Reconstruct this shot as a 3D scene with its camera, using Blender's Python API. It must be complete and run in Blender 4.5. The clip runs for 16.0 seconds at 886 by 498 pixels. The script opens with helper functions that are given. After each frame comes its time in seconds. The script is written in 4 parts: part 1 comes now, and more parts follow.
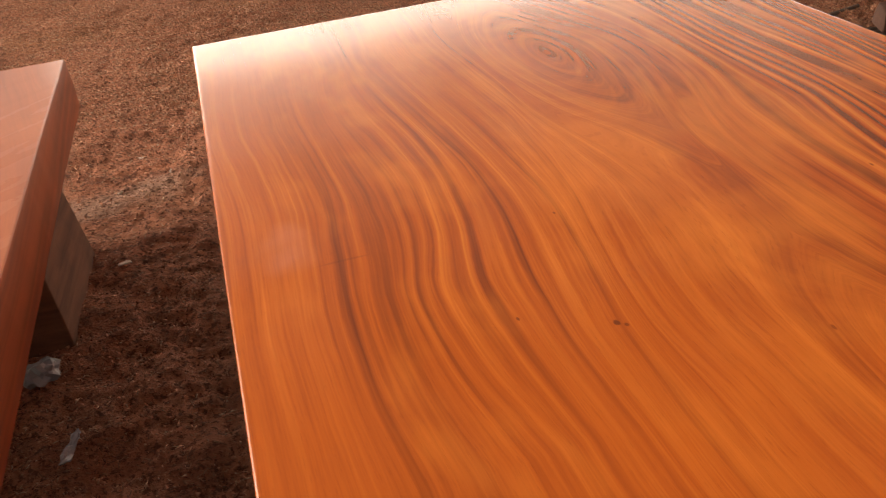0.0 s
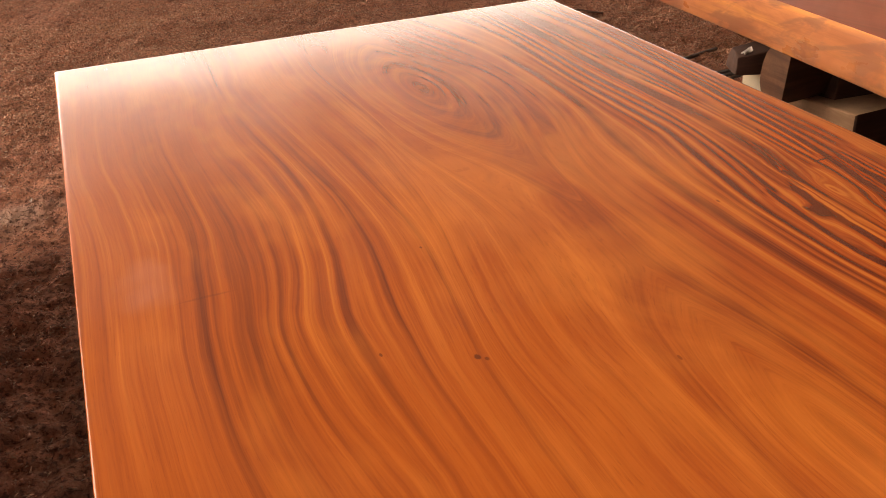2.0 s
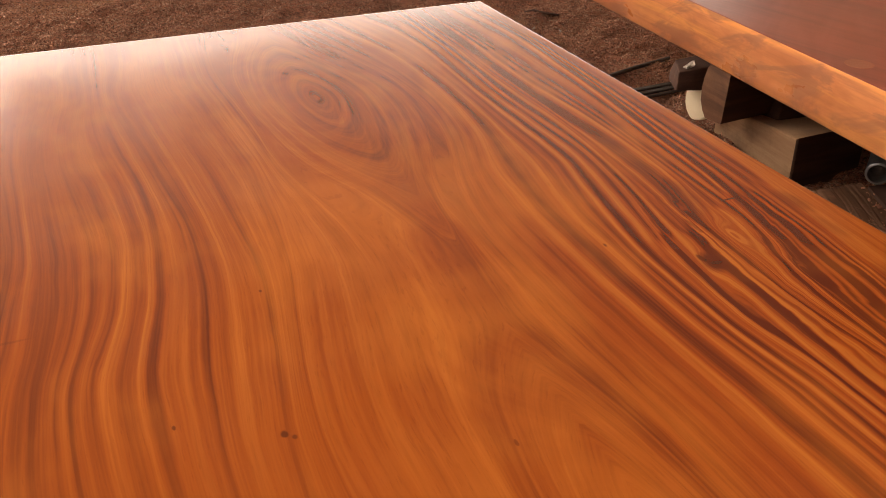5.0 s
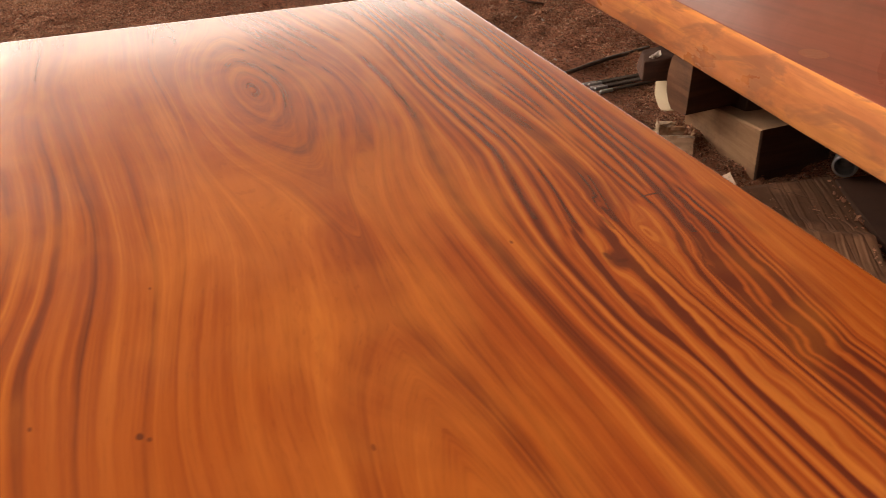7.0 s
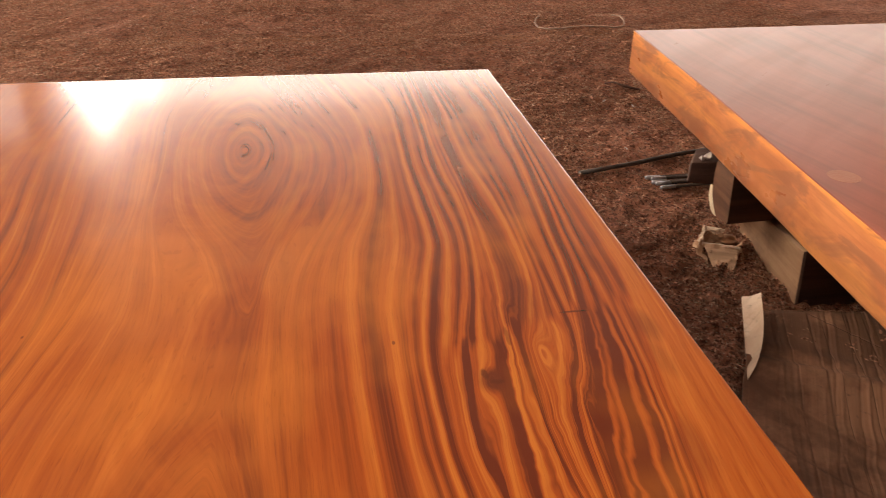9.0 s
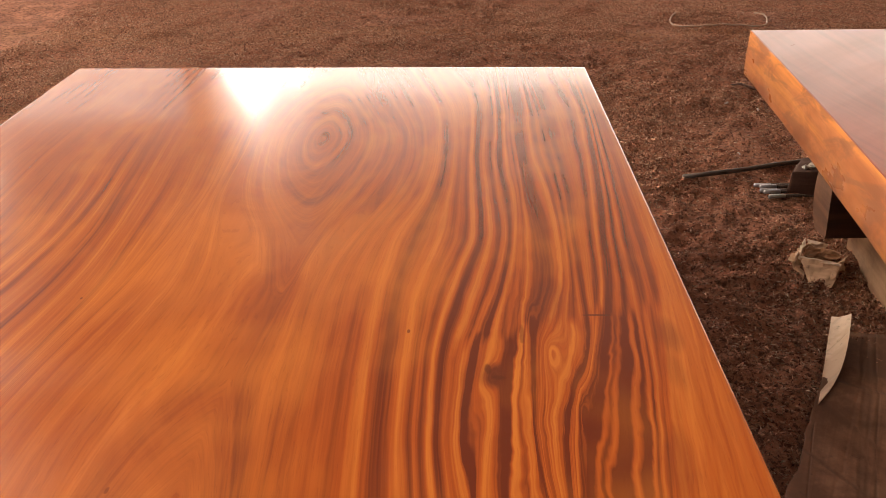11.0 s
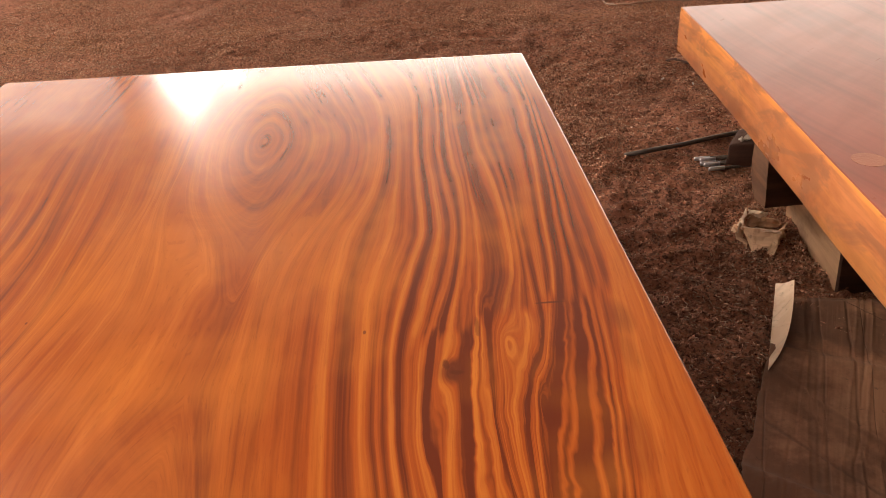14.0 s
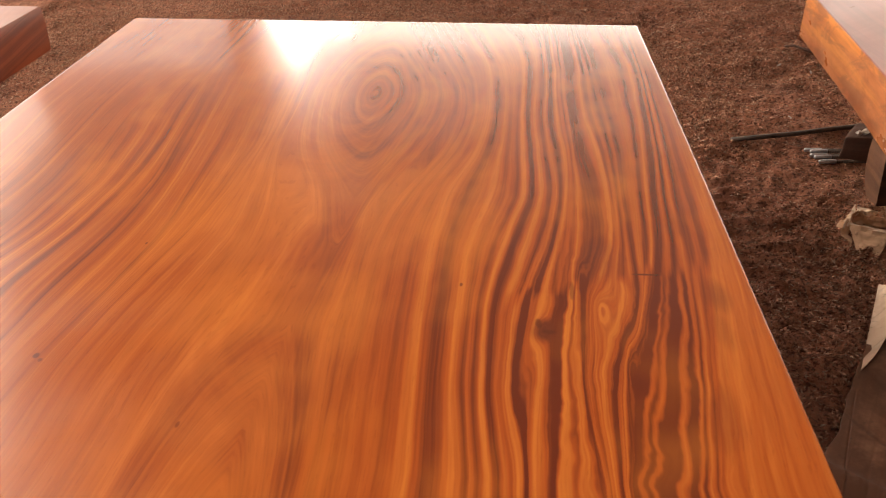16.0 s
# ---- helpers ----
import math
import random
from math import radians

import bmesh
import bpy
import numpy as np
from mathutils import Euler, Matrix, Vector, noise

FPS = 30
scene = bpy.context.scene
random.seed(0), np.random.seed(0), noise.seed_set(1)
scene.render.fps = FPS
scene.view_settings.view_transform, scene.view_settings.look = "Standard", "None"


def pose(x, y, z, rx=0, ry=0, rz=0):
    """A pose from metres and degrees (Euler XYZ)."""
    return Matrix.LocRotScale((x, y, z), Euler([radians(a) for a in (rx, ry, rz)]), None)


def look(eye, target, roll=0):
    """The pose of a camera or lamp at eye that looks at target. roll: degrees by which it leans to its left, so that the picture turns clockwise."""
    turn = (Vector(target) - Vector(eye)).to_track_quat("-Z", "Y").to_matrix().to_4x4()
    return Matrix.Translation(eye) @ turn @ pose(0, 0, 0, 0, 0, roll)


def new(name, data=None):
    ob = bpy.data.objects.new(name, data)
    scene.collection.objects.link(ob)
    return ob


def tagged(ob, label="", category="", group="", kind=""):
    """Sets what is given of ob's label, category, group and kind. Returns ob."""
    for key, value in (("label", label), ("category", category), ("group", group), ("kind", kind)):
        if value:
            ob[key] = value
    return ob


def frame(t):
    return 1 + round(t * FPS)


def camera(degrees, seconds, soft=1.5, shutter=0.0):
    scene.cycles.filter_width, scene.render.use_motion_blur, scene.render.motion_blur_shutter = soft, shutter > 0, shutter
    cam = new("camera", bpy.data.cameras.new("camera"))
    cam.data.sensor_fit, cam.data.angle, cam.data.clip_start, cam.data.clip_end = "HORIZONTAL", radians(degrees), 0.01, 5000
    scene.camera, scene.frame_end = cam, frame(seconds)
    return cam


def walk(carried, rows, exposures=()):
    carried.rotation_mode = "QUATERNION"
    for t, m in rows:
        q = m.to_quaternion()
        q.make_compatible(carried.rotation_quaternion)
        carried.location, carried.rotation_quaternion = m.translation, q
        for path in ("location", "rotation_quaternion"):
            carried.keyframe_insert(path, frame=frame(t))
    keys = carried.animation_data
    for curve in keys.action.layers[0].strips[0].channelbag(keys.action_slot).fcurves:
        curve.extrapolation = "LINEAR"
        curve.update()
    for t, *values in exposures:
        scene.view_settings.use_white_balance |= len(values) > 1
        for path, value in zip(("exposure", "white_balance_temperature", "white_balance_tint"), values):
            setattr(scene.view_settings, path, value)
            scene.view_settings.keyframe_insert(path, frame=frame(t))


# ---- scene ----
cam = camera(56.6, 16.0, 0.85, 0.4)
PATH = [
    (0, (-0.58, 0.135, 0.979), (-0.185, 1.778, -0.092), -6.6),
    (0.5, (-0.548, 0.135, 0.973), (-0.114, 1.737, -0.143), -7.1),
    (1, (-0.545, 0.135, 0.974), (-0.043, 1.702, -0.162), -6.0),
    (1.5, (-0.547, 0.134, 0.98), (0.052, 1.697, -0.115), -3.1),
    (2, (-0.548, 0.126, 0.987), (0.111, 1.708, -0.044), -2.1),
    (2.5, (-0.519, 0.132, 0.993), (0.163, 1.697, -0.049), -3.3),
    (3, (-0.476, 0.133, 0.985), (0.216, 1.7, -0.048), -4.8),
    (3.5, (-0.464, 0.139, 0.983), (0.263, 1.689, -0.052), -3.7),
    (4, (-0.407, 0.202, 0.959), (0.35, 1.736, -0.078), -0.3),
    (4.2, (-0.397, 0.215, 0.964), (0.363, 1.742, -0.079), 0.5),
    (6.3, (-0.222, 0.148, 0.983), (0.346, 1.743, -0.082), -1.1),
    (6.5, (-0.222, 0.15, 0.98), (0.375, 1.729, -0.091), -1.3),
    (7, (-0.171, 0.154, 0.975), (0.465, 1.715, -0.1), -0.4),
    (7.5, (-0.051, 0.139, 0.975), (0.548, 1.73, -0.079), 1.1),
    (8, (0.023, 0.113, 0.98), (0.538, 1.751, -0.046), 0.5),
    (8.5, (0.09, 0.118, 0.974), (0.535, 1.807, -0.001), 1.3),
    (9, (0.172, 0.132, 0.988), (0.486, 1.863, 0.037), 1.3),
    (9.5, (0.233, 0.115, 0.994), (0.308, 1.865, 0.028), 0.8),
    (9.7, (0.257, 0.1, 0.995), (0.245, 1.852, 0.031), 0.8),
    (12, (0.339, 0.106, 0.999), (0.319, 1.853, 0.026), -1.4),
    (12.5, (0.34, 0.103, 1.004), (0.345, 1.844, 0.019), -2.0),
    (13, (0.341, 0.106, 1.007), (0.374, 1.847, 0.024), -2.5),
    (13.5, (0.333, 0.113, 1.005), (0.395, 1.85, 0.015), -2.3),
    (14, (0.334, 0.108, 1.009), (0.41, 1.841, 0.014), -2.6),
    (14.5, (0.332, 0.105, 1.007), (0.419, 1.838, 0.011), -1.3),
    (15, (0.331, 0.092, 1.001), (0.386, 1.821, -0.002), 0.4),
    (15.5, (0.338, 0.087, 1.007), (0.267, 1.807, -0.01), 0.1),
    (16, (0.308, 0.08, 1.008), (0.184, 1.774, -0.048), -0.3),
]
walk(cam, [(t, look(eye, target, roll)) for t, eye, target, roll in PATH], [(0.0, 0.80, 7950, 14), (1.2, 0.85, 7900, 14), (2.5, 0.66, 7700, 14), (4.0, 0.53, 7650, 14), (6.5, 0.52, 7650, 14), (8.5, 0.74, 7500, 14), (12.0, 0.80, 7500, 14), (13.5, 0.82, 7500, 14), (15.0, 0.85, 7500, 14), (16.0, 0.79, 7500, 14)])

# ---- light ----
world = bpy.data.worlds.new("sky")
scene.world = world
world.use_nodes = True
wn = world.node_tree.nodes
sky = wn.new("ShaderNodeTexSky")
sky.sky_type, sky.sun_disc = "NISHITA", False
sky.sun_elevation, sky.sun_rotation = radians(36), radians(-62)
sky.air_density, sky.dust_density = 1.0, 6.0
wn["Background"].inputs["Strength"].default_value = 0.15
haze = wn.new("ShaderNodeHueSaturation")
haze.inputs["Saturation"].default_value = 0.35
world.node_tree.links.new(sky.outputs[0], haze.inputs["Color"])
world.node_tree.links.new(haze.outputs[0], wn["Background"].inputs["Color"])
sun = new("sun", bpy.data.lights.new("sun", "SUN"))
sun.data.energy, sun.data.angle, sun.data.color = 0.24, radians(8), (1.0, 0.93, 0.84)
sun.matrix_world = look((0, 0, 20), (7.2, -3.9, 20 - 5.95))
# daylight in the bright gap under the north gable
gap = new("gap_daylight", bpy.data.lights.new("gap_daylight", "AREA"))
gap.data.shape, gap.data.size, gap.data.size_y = "RECTANGLE", 0.86, 0.90
gap.data.energy, gap.data.color = 15.0, (1.0, 0.97, 0.95)
gap.matrix_world = look((-1.47, 7.14, 1.85), (-1.47, 0.0, 1.85))

# daylight in the open west side
west = new("west_daylight", bpy.data.lights.new("west_daylight", "AREA"))
west.data.shape, west.data.size, west.data.size_y = "RECTANGLE", 6.0, 1.5
west.data.energy, west.data.color = 45.0, (1.0, 0.93, 0.88)
west.matrix_world = look((-4.25, 3.4, 2.3), (0.6, 2.2, 0.3))

# daylight in the wide north opening
wide = new("north_daylight", bpy.data.lights.new("north_daylight", "AREA"))
wide.data.shape, wide.data.size, wide.data.size_y = "RECTANGLE", 7.6, 1.9
wide.data.energy, wide.data.color = 92.0, (1.0, 0.92, 0.87)
wide.matrix_world = look((2.55, 7.16, 1.2), (2.55, 0.0, 1.2))

# ---- small tools ----
LAT = np.random.default_rng(3).random((256, 256))


def vnoise(x, y, size):
    """Smooth value noise, -0.5 to 0.5, with cells of that size."""
    u, v = np.asarray(x) / size + 91.3, np.asarray(y) / size + 37.7
    i, j = np.floor(u).astype(int), np.floor(v).astype(int)
    a, b = u - i, v - j
    a, b = a * a * (3 - 2 * a), b * b * (3 - 2 * b)
    g = lambda p, q: LAT[p % 256, q % 256]
    return (g(i, j) * (1 - a) + g(i + 1, j) * a) * (1 - b) + (g(i, j + 1) * (1 - a) + g(i + 1, j + 1) * a) * b - 0.5


def soil_z(x, y):
    """Height of the trodden yard."""
    z = 0.030 * vnoise(x, y, 0.9) + 0.024 * vnoise(x, y, 0.27) + 0.022 * vnoise(x + 3, y, 0.10)
    clod = np.clip(0.75 + 1.3 * vnoise(x, y + 11, 0.5), 0.15, 1.4)
    lumps = np.abs(vnoise(x + 4, y + 5, 0.055)) * 2 - 0.5
    return z + clod * (0.010 * lumps + 0.012 * vnoise(x + 9, y, 0.028) + 0.009 * vnoise(x, y + 2, 0.016)) - 0.006


def part(name, bm, material, parent=None, label=""):
    """Links a bmesh (or a mesh) as one object, under parent if given."""
    if isinstance(bm, bmesh.types.BMesh):
        me = bpy.data.meshes.new(name)
        bmesh.ops.recalc_face_normals(bm, faces=bm.faces)
        bm.to_mesh(me)
        bm.free()
    else:
        me = bm
    for m in material if isinstance(material, (list, tuple)) else [material]:
        me.materials.append(m)
    ob = new(name, me)
    if parent is not None:
        ob.parent = parent
    if label:
        ob["label"] = label
    return ob


def thing(name, x, y, z, label, category, group="", rz=0.0):
    ob = new(name)
    ob.empty_display_size = 0.05
    ob.matrix_world = pose(x, y, z, 0, 0, rz)
    return tagged(ob, label, category, group)


def smooth(ob, on=True):
    ob.data.polygons.foreach_set("use_smooth", [on] * len(ob.data.polygons))
    return ob


def block_bm(sx, sy, sz, bevel=0.006, rough=0.0, cuts=0, seed=0):
    """A sawn block, base at z = 0, with worn arrises and uneven faces."""
    bm = bmesh.new()
    bmesh.ops.create_cube(bm, size=1.0, matrix=Matrix.Translation((0, 0, sz / 2)) @ Matrix.Diagonal((sx, sy, sz, 1)))
    if bevel:
        bmesh.ops.bevel(bm, geom=list(bm.edges), offset=bevel, segments=2, profile=0.6, affect="EDGES")
    if cuts:
        bmesh.ops.subdivide_edges(bm, edges=[e for e in bm.edges if e.calc_length() > 0.03], cuts=cuts, use_grid_fill=True)
    if rough:
        for v in bm.verts:
            v.co += rough * noise.noise_vector(v.co * 14 + Vector((seed * 7.1, 0, 0)))
    return bm


def tube_bm(points, radius, sides=8, cap=True):
    """A round bar swept along points."""
    bm = bmesh.new()
    rings = []
    for k, p in enumerate(points):
        p = Vector(p)
        way = (Vector(points[min(k + 1, len(points) - 1)]) - Vector(points[max(k - 1, 0)])).normalized()
        side = way.cross(Vector((0, 0, 1)))
        side = side.normalized() if side.length > 1e-4 else Vector((1, 0, 0))
        up = side.cross(way)
        r = radius[k] if isinstance(radius, (list, tuple)) else radius
        rings.append([bm.verts.new(p + r * (math.cos(a) * side + math.sin(a) * up)) for a in [2 * math.pi * i / sides for i in range(sides)]])
    for a, b in zip(rings, rings[1:]):
        for i in range(sides):
            bm.faces.new((a[i], a[(i + 1) % sides], b[(i + 1) % sides], b[i]))
    if cap:
        bm.faces.new(rings[0])
        bm.faces.new(rings[-1])
    return bm


# ---- materials ----
class Tree:
    """A short hand for node trees."""

    def __init__(self, name):
        self.mat = bpy.data.materials.new(name)
        self.mat.use_nodes = True
        self.t = self.mat.node_tree
        self.bsdf = self.t.nodes["Principled BSDF"]

    def put(self, socket, value):
        if isinstance(value, bpy.types.NodeSocket):
            self.t.links.new(value, socket)
        elif isinstance(value, (tuple, list)) and len(value) == 3 and socket.type == "RGBA":
            socket.default_value = (*value, 1)
        else:
            socket.default_value = value

    def node(self, kind, out=0, **inputs):
        n = self.t.nodes.new(kind)
        for k, v in inputs.items():
            self.put(n.inputs[k.replace("_", " ")], v)
        return n.outputs[out]

    def math(self, op, a, b=0.0, c=None, clamp=False):
        n = self.t.nodes.new("ShaderNodeMath")
        n.operation, n.use_clamp = op, clamp
        self.put(n.inputs[0], a)
        self.put(n.inputs[1], b)
        if c is not None:
            self.put(n.inputs[2], c)
        return n.outputs[0]

    def mix(self, f, a, b, blend="MIX"):
        n = self.t.nodes.new("ShaderNodeMix")
        n.data_type, n.blend_type = "RGBA", blend
        self.put(n.inputs[0], f)
        self.put(n.inputs[6], a)
        self.put(n.inputs[7], b)
        return n.outputs[2]

    def attr(self, name):
        n = self.t.nodes.new("ShaderNodeAttribute")
        n.attribute_name = name
        return n.outputs["Fac"]

    def coords(self, kind="Object"):
        return self.t.nodes.new("ShaderNodeTexCoord").outputs[kind]

    def scaled(self, vec, s):
        n = self.t.nodes.new("ShaderNodeVectorMath")
        n.operation = "MULTIPLY"
        self.put(n.inputs[0], vec)
        n.inputs[1].default_value = s
        return n.outputs[0]

    def noise(self, vec, scale, detail=2.0, rough=0.5, warp=0.0):
        return self.node("ShaderNodeTexNoise", Vector=vec, Scale=scale, Detail=detail, Roughness=rough, Distortion=warp)

    def noise1(self, w, detail=2.0, rough=0.5):
        n = self.t.nodes.new("ShaderNodeTexNoise")
        n.noise_dimensions = "1D"
        self.put(n.inputs["W"], w)
        n.inputs["Scale"].default_value, n.inputs["Detail"].default_value, n.inputs["Roughness"].default_value = 1.0, detail, rough
        return n.outputs[0]

    def ramp(self, f, lo, hi, a=0.0, b=1.0):
        n = self.t.nodes.new("ShaderNodeMapRange")
        n.interpolation_type = "SMOOTHSTEP"
        self.put(n.inputs[0], f)
        for i, v in zip((1, 2, 3, 4), (lo, hi, a, b)):
            self.put(n.inputs[i], v)
        return n.outputs[0]

    def profile(self, f, stops):
        """A darkness, 0 to 1, along the grain field, from pairs of field and darkness."""
        total = None
        for k in range(0, len(stops) - 1, 30):
            chunk = stops[k : k + 31]
            n = self.t.nodes.new("ShaderNodeValToRGB")
            n.color_ramp.interpolation = "EASE" if len(chunk) < 3 else "CARDINAL"
            a, b = chunk[0][0], chunk[-1][0]
            e = n.color_ramp.elements
            e[0].position, e[0].color = 0.0, (chunk[0][1],) * 3 + (1,)
            e[1].position, e[1].color = 1.0, (chunk[-1][1],) * 3 + (1,)
            for p, v in chunk[1:-1]:
                e.new((p - a) / (b - a)).color = (v, v, v, 1)
            m = self.t.nodes.new("ShaderNodeMapRange")
            self.put(m.inputs[0], f)
            m.inputs[1].default_value, m.inputs[2].default_value = a, b
            self.t.links.new(m.outputs[0], n.inputs[0])
            if total is None:
                total = n.outputs[0]
            else:
                pick = self.math("GREATER_THAN", f, a)
                total = self.math("ADD", self.math("MULTIPLY", total, self.math("SUBTRACT", 1.0, pick)), self.math("MULTIPLY", n.outputs[0], pick))
        return total

    def xyz(self, vec):
        n = self.t.nodes.new("ShaderNodeSeparateXYZ")
        self.put(n.inputs[0], vec)
        return n.outputs

    def vec(self, x, y, z=0.0):
        n = self.t.nodes.new("ShaderNodeCombineXYZ")
        for i, v in enumerate((x, y, z)):
            self.put(n.inputs[i], v)
        return n.outputs[0]

    def bump(self, height, strength, distance):
        n = self.t.nodes.new("ShaderNodeBump")
        self.put(n.inputs["Height"], height)
        n.inputs["Strength"].default_value, n.inputs["Distance"].default_value = strength, distance
        self.t.links.new(n.outputs[0], self.bsdf.inputs["Normal"])

    def done(self, color, rough, **more):
        self.put(self.bsdf.inputs["Base Color"], color)
        self.put(self.bsdf.inputs["Roughness"], rough)
        for k, v in more.items():
            self.put(self.bsdf.inputs[k.replace("_", " ")], v)
        return self.mat


def slab_wood(name, light, mid, dark, gloss, stripes, spots=(), haze=None, bands=(), smudges=()):
    """Oiled and polished slab: streaks follow the slab's own flow of grain."""
    T = Tree(name)
    P = T.coords()
    X, Y, Z = T.xyz(P)
    F = T.attr("flow")
    burl, amp = T.attr("burl"), T.attr("streak")
    wob = T.math("SUBTRACT", T.noise(P, 5.0, 2.0), 0.5)
    F = T.math("MULTIPLY_ADD", wob, 0.006 if bands else 0.012, F)
    curl = T.math("SUBTRACT", T.noise(T.scaled(P, (17.0, 10.0, 15.0)), 1.0, 2.0, 0.45, 0.8), 0.5)
    F = T.math("MULTIPLY_ADD", T.math("MULTIPLY", curl, burl), 0.016, F)
    fine = T.math("SUBTRACT", T.noise(T.scaled(P, (40.0, 6.0, 30.0)), 1.0, 3.0, 0.6), 0.5)
    F = T.math("MULTIPLY_ADD", fine, 0.005 if bands else 0.007, F)

    def streak(across, long, detail=2.0, rough=0.55):
        """Noise drawn out along the grain, fading in and out."""
        return T.noise(T.vec(T.math("MULTIPLY", F, across), T.math("MULTIPLY", Y, long), T.math("MULTIPLY", Z, long)), 1.0, detail, rough)

    patch = T.noise(T.scaled(P, (3.0, 1.6, 3.0)), 1.0, 2.0)
    if bands:
        right, left, knotty = (T.profile(F, b) for b in bands)
        side = T.ramp(X, -0.01, 0.09)
        # layers shift at the check across the burl
        below = T.math("MULTIPLY", T.ramp(T.math("MULTIPLY_ADD", X, -0.35, T.math("MULTIPLY_ADD", curl, 0.10, Y)), 0.865, 0.815), T.ramp(F, 0.345, 0.365))
        right = T.math("MULTIPLY_ADD", T.math("SUBTRACT", knotty, right), below, right)
        left = T.math("MULTIPLY_ADD", left, 0.70, 0.035)
        d = T.math("ADD", T.math("MULTIPLY", right, side), T.math("MULTIPLY", left, T.math("SUBTRACT", 1.0, side)))
        # streaks swell and fade along their length
        d = T.math("MULTIPLY_ADD", T.math("SUBTRACT", d, 0.38), T.ramp(streak(11.0, 2.4, 1.0), 0.25, 0.75, 0.85, 1.12), 0.38)
        # thin lines within and between the layers
        d = T.math("MULTIPLY_ADD", T.math("SUBTRACT", streak(120.0, 1.3), 0.5), T.math("MULTIPLY_ADD", burl, 0.60, T.ramp(amp, 0.62, 0.85, 0.66, 0.36)), d)
        d = T.math("MULTIPLY_ADD", T.math("SUBTRACT", streak(300.0, 2.2), 0.5), T.math("MULTIPLY_ADD", burl, 0.30, T.ramp(amp, 0.62, 0.85, 0.50, 0.32)), d)
        d = T.math("MULTIPLY_ADD", T.math("SUBTRACT", streak(62.0, 0.5), 0.5), T.ramp(amp, 0.6, 0.85, 0.75, 0.3), d)
        d = T.math("MULTIPLY_ADD", T.math("MAXIMUM", T.math("MULTIPLY", burl, 0.30), T.math("MAXIMUM", T.ramp(X, 0.25, 0.42, 0.0, 0.16), T.ramp(F, 0.20, 0.165, 0.0, 0.20))), T.math("MULTIPLY", T.math("SUBTRACT", T.noise(T.vec(T.math("MULTIPLY_ADD", X, 90.0, T.math("MULTIPLY", F, 110.0)), T.math("MULTIPLY", Y, 2.8), Z), 1.0, 3.0, 0.6), 0.5), 2.0), d)
    else:
        # growth layers: each ends in a crisp dark line and pales away from it
        turn = T.math("FRACT", T.math("MULTIPLY_ADD", F, 27.0, T.math("MULTIPLY", T.noise1(T.math("MULTIPLY", F, 13.0), 1.0), 2.2)))
        layer = T.math("MINIMUM", T.math("POWER", turn, 0.8), T.math("MULTIPLY", T.math("SUBTRACT", 1.0, turn), 9.0))
        d = T.ramp(T.math("MULTIPLY_ADD", streak(9.0, 0.6, 1.0), 0.5, streak(40.0, 0.8)), 0.55, 1.0)
        d = T.math("MULTIPLY_ADD", T.math("SUBTRACT", layer, 0.47), T.ramp(streak(16.0, 3.0, 1.0), 0.35, 0.65, 0.03, 0.24), d)
        d = T.math("MULTIPLY_ADD", T.math("SUBTRACT", streak(62.0, 1.6), 0.5), 0.55, d)
        d = T.math("MULTIPLY_ADD", T.math("SUBTRACT", streak(190.0, 3.0), 0.5), 0.50, d)
    d = T.math("MAXIMUM", d, 0.06)
    d = T.math("MULTIPLY_ADD", T.math("SUBTRACT", patch, 0.5), 0.22, d)
    d = T.math("MULTIPLY_ADD", T.math("SUBTRACT", d, 0.36), T.math("MULTIPLY", amp, stripes), 0.36)
    ruddy = T.mix(T.ramp(amp, 0.6, 1.0), mid, (mid[0] * 0.98, mid[1] * 0.90, mid[2] * 1.05))
    pale = T.mix(T.ramp(amp, 0.6, 1.0), light, tuple(v * k for v, k in zip(light, (0.84, 0.80, 0.86)))) if bands else light
    col = T.mix(T.ramp(d, -0.05, 0.36), pale, ruddy)
    col = T.mix(T.ramp(d, 0.28, 0.80 if bands else 0.88), col, dark)
    # satin sheen of raised fibres, painted in as lighter patches along the grain
    painted_sheen = T.noise(T.vec(T.math("MULTIPLY", F, 7.0), T.math("MULTIPLY", Y, 2.6), Z), 1.0, 3.0, 0.6)
    col = T.mix(T.ramp(painted_sheen, 0.44, 0.70, 0.0, 0.62), col, T.mix(0.75, col, light))
    # pores and fibre
    fib = T.noise(T.vec(T.math("MULTIPLY", F, 420.0), T.math("MULTIPLY", Y, 12.0), T.math("MULTIPLY", Z, 12.0)), 1.0, 2.0, 0.6)
    col = T.mix(T.ramp(fib, 0.35, 0.75, 0.0, 0.34), col, T.mix(0.5, col, dark))
    pore = T.noise(T.vec(T.math("MULTIPLY", F, 900.0), T.math("MULTIPLY", Y, 45.0), T.math("MULTIPLY", Z, 60.0)), 1.0, 1.0)
    col = T.mix(T.ramp(pore, 0.62, 0.74, 0.0, 0.16), col, dark)
    for sx, sy, rx, ry, deep in smudges:
        u, v = T.math("DIVIDE", T.math("SUBTRACT", X, sx), rx), T.math("DIVIDE", T.math("SUBTRACT", Y, sy), ry)
        r = T.math("ADD", T.math("ADD", T.math("MULTIPLY", u, u), T.math("MULTIPLY", v, v)), T.math("MULTIPLY", T.math("SUBTRACT", streak(60.0, 8.0), 0.5), 2.4))
        col = T.mix(T.ramp(r, 1.4, -0.2, 0.0, deep), col, (0.105, 0.022, 0.010))
    warped = T.math("MULTIPLY_ADD", T.math("SUBTRACT", T.noise(P, 55.0, 3.0), 0.5), 0.030, 0.0)
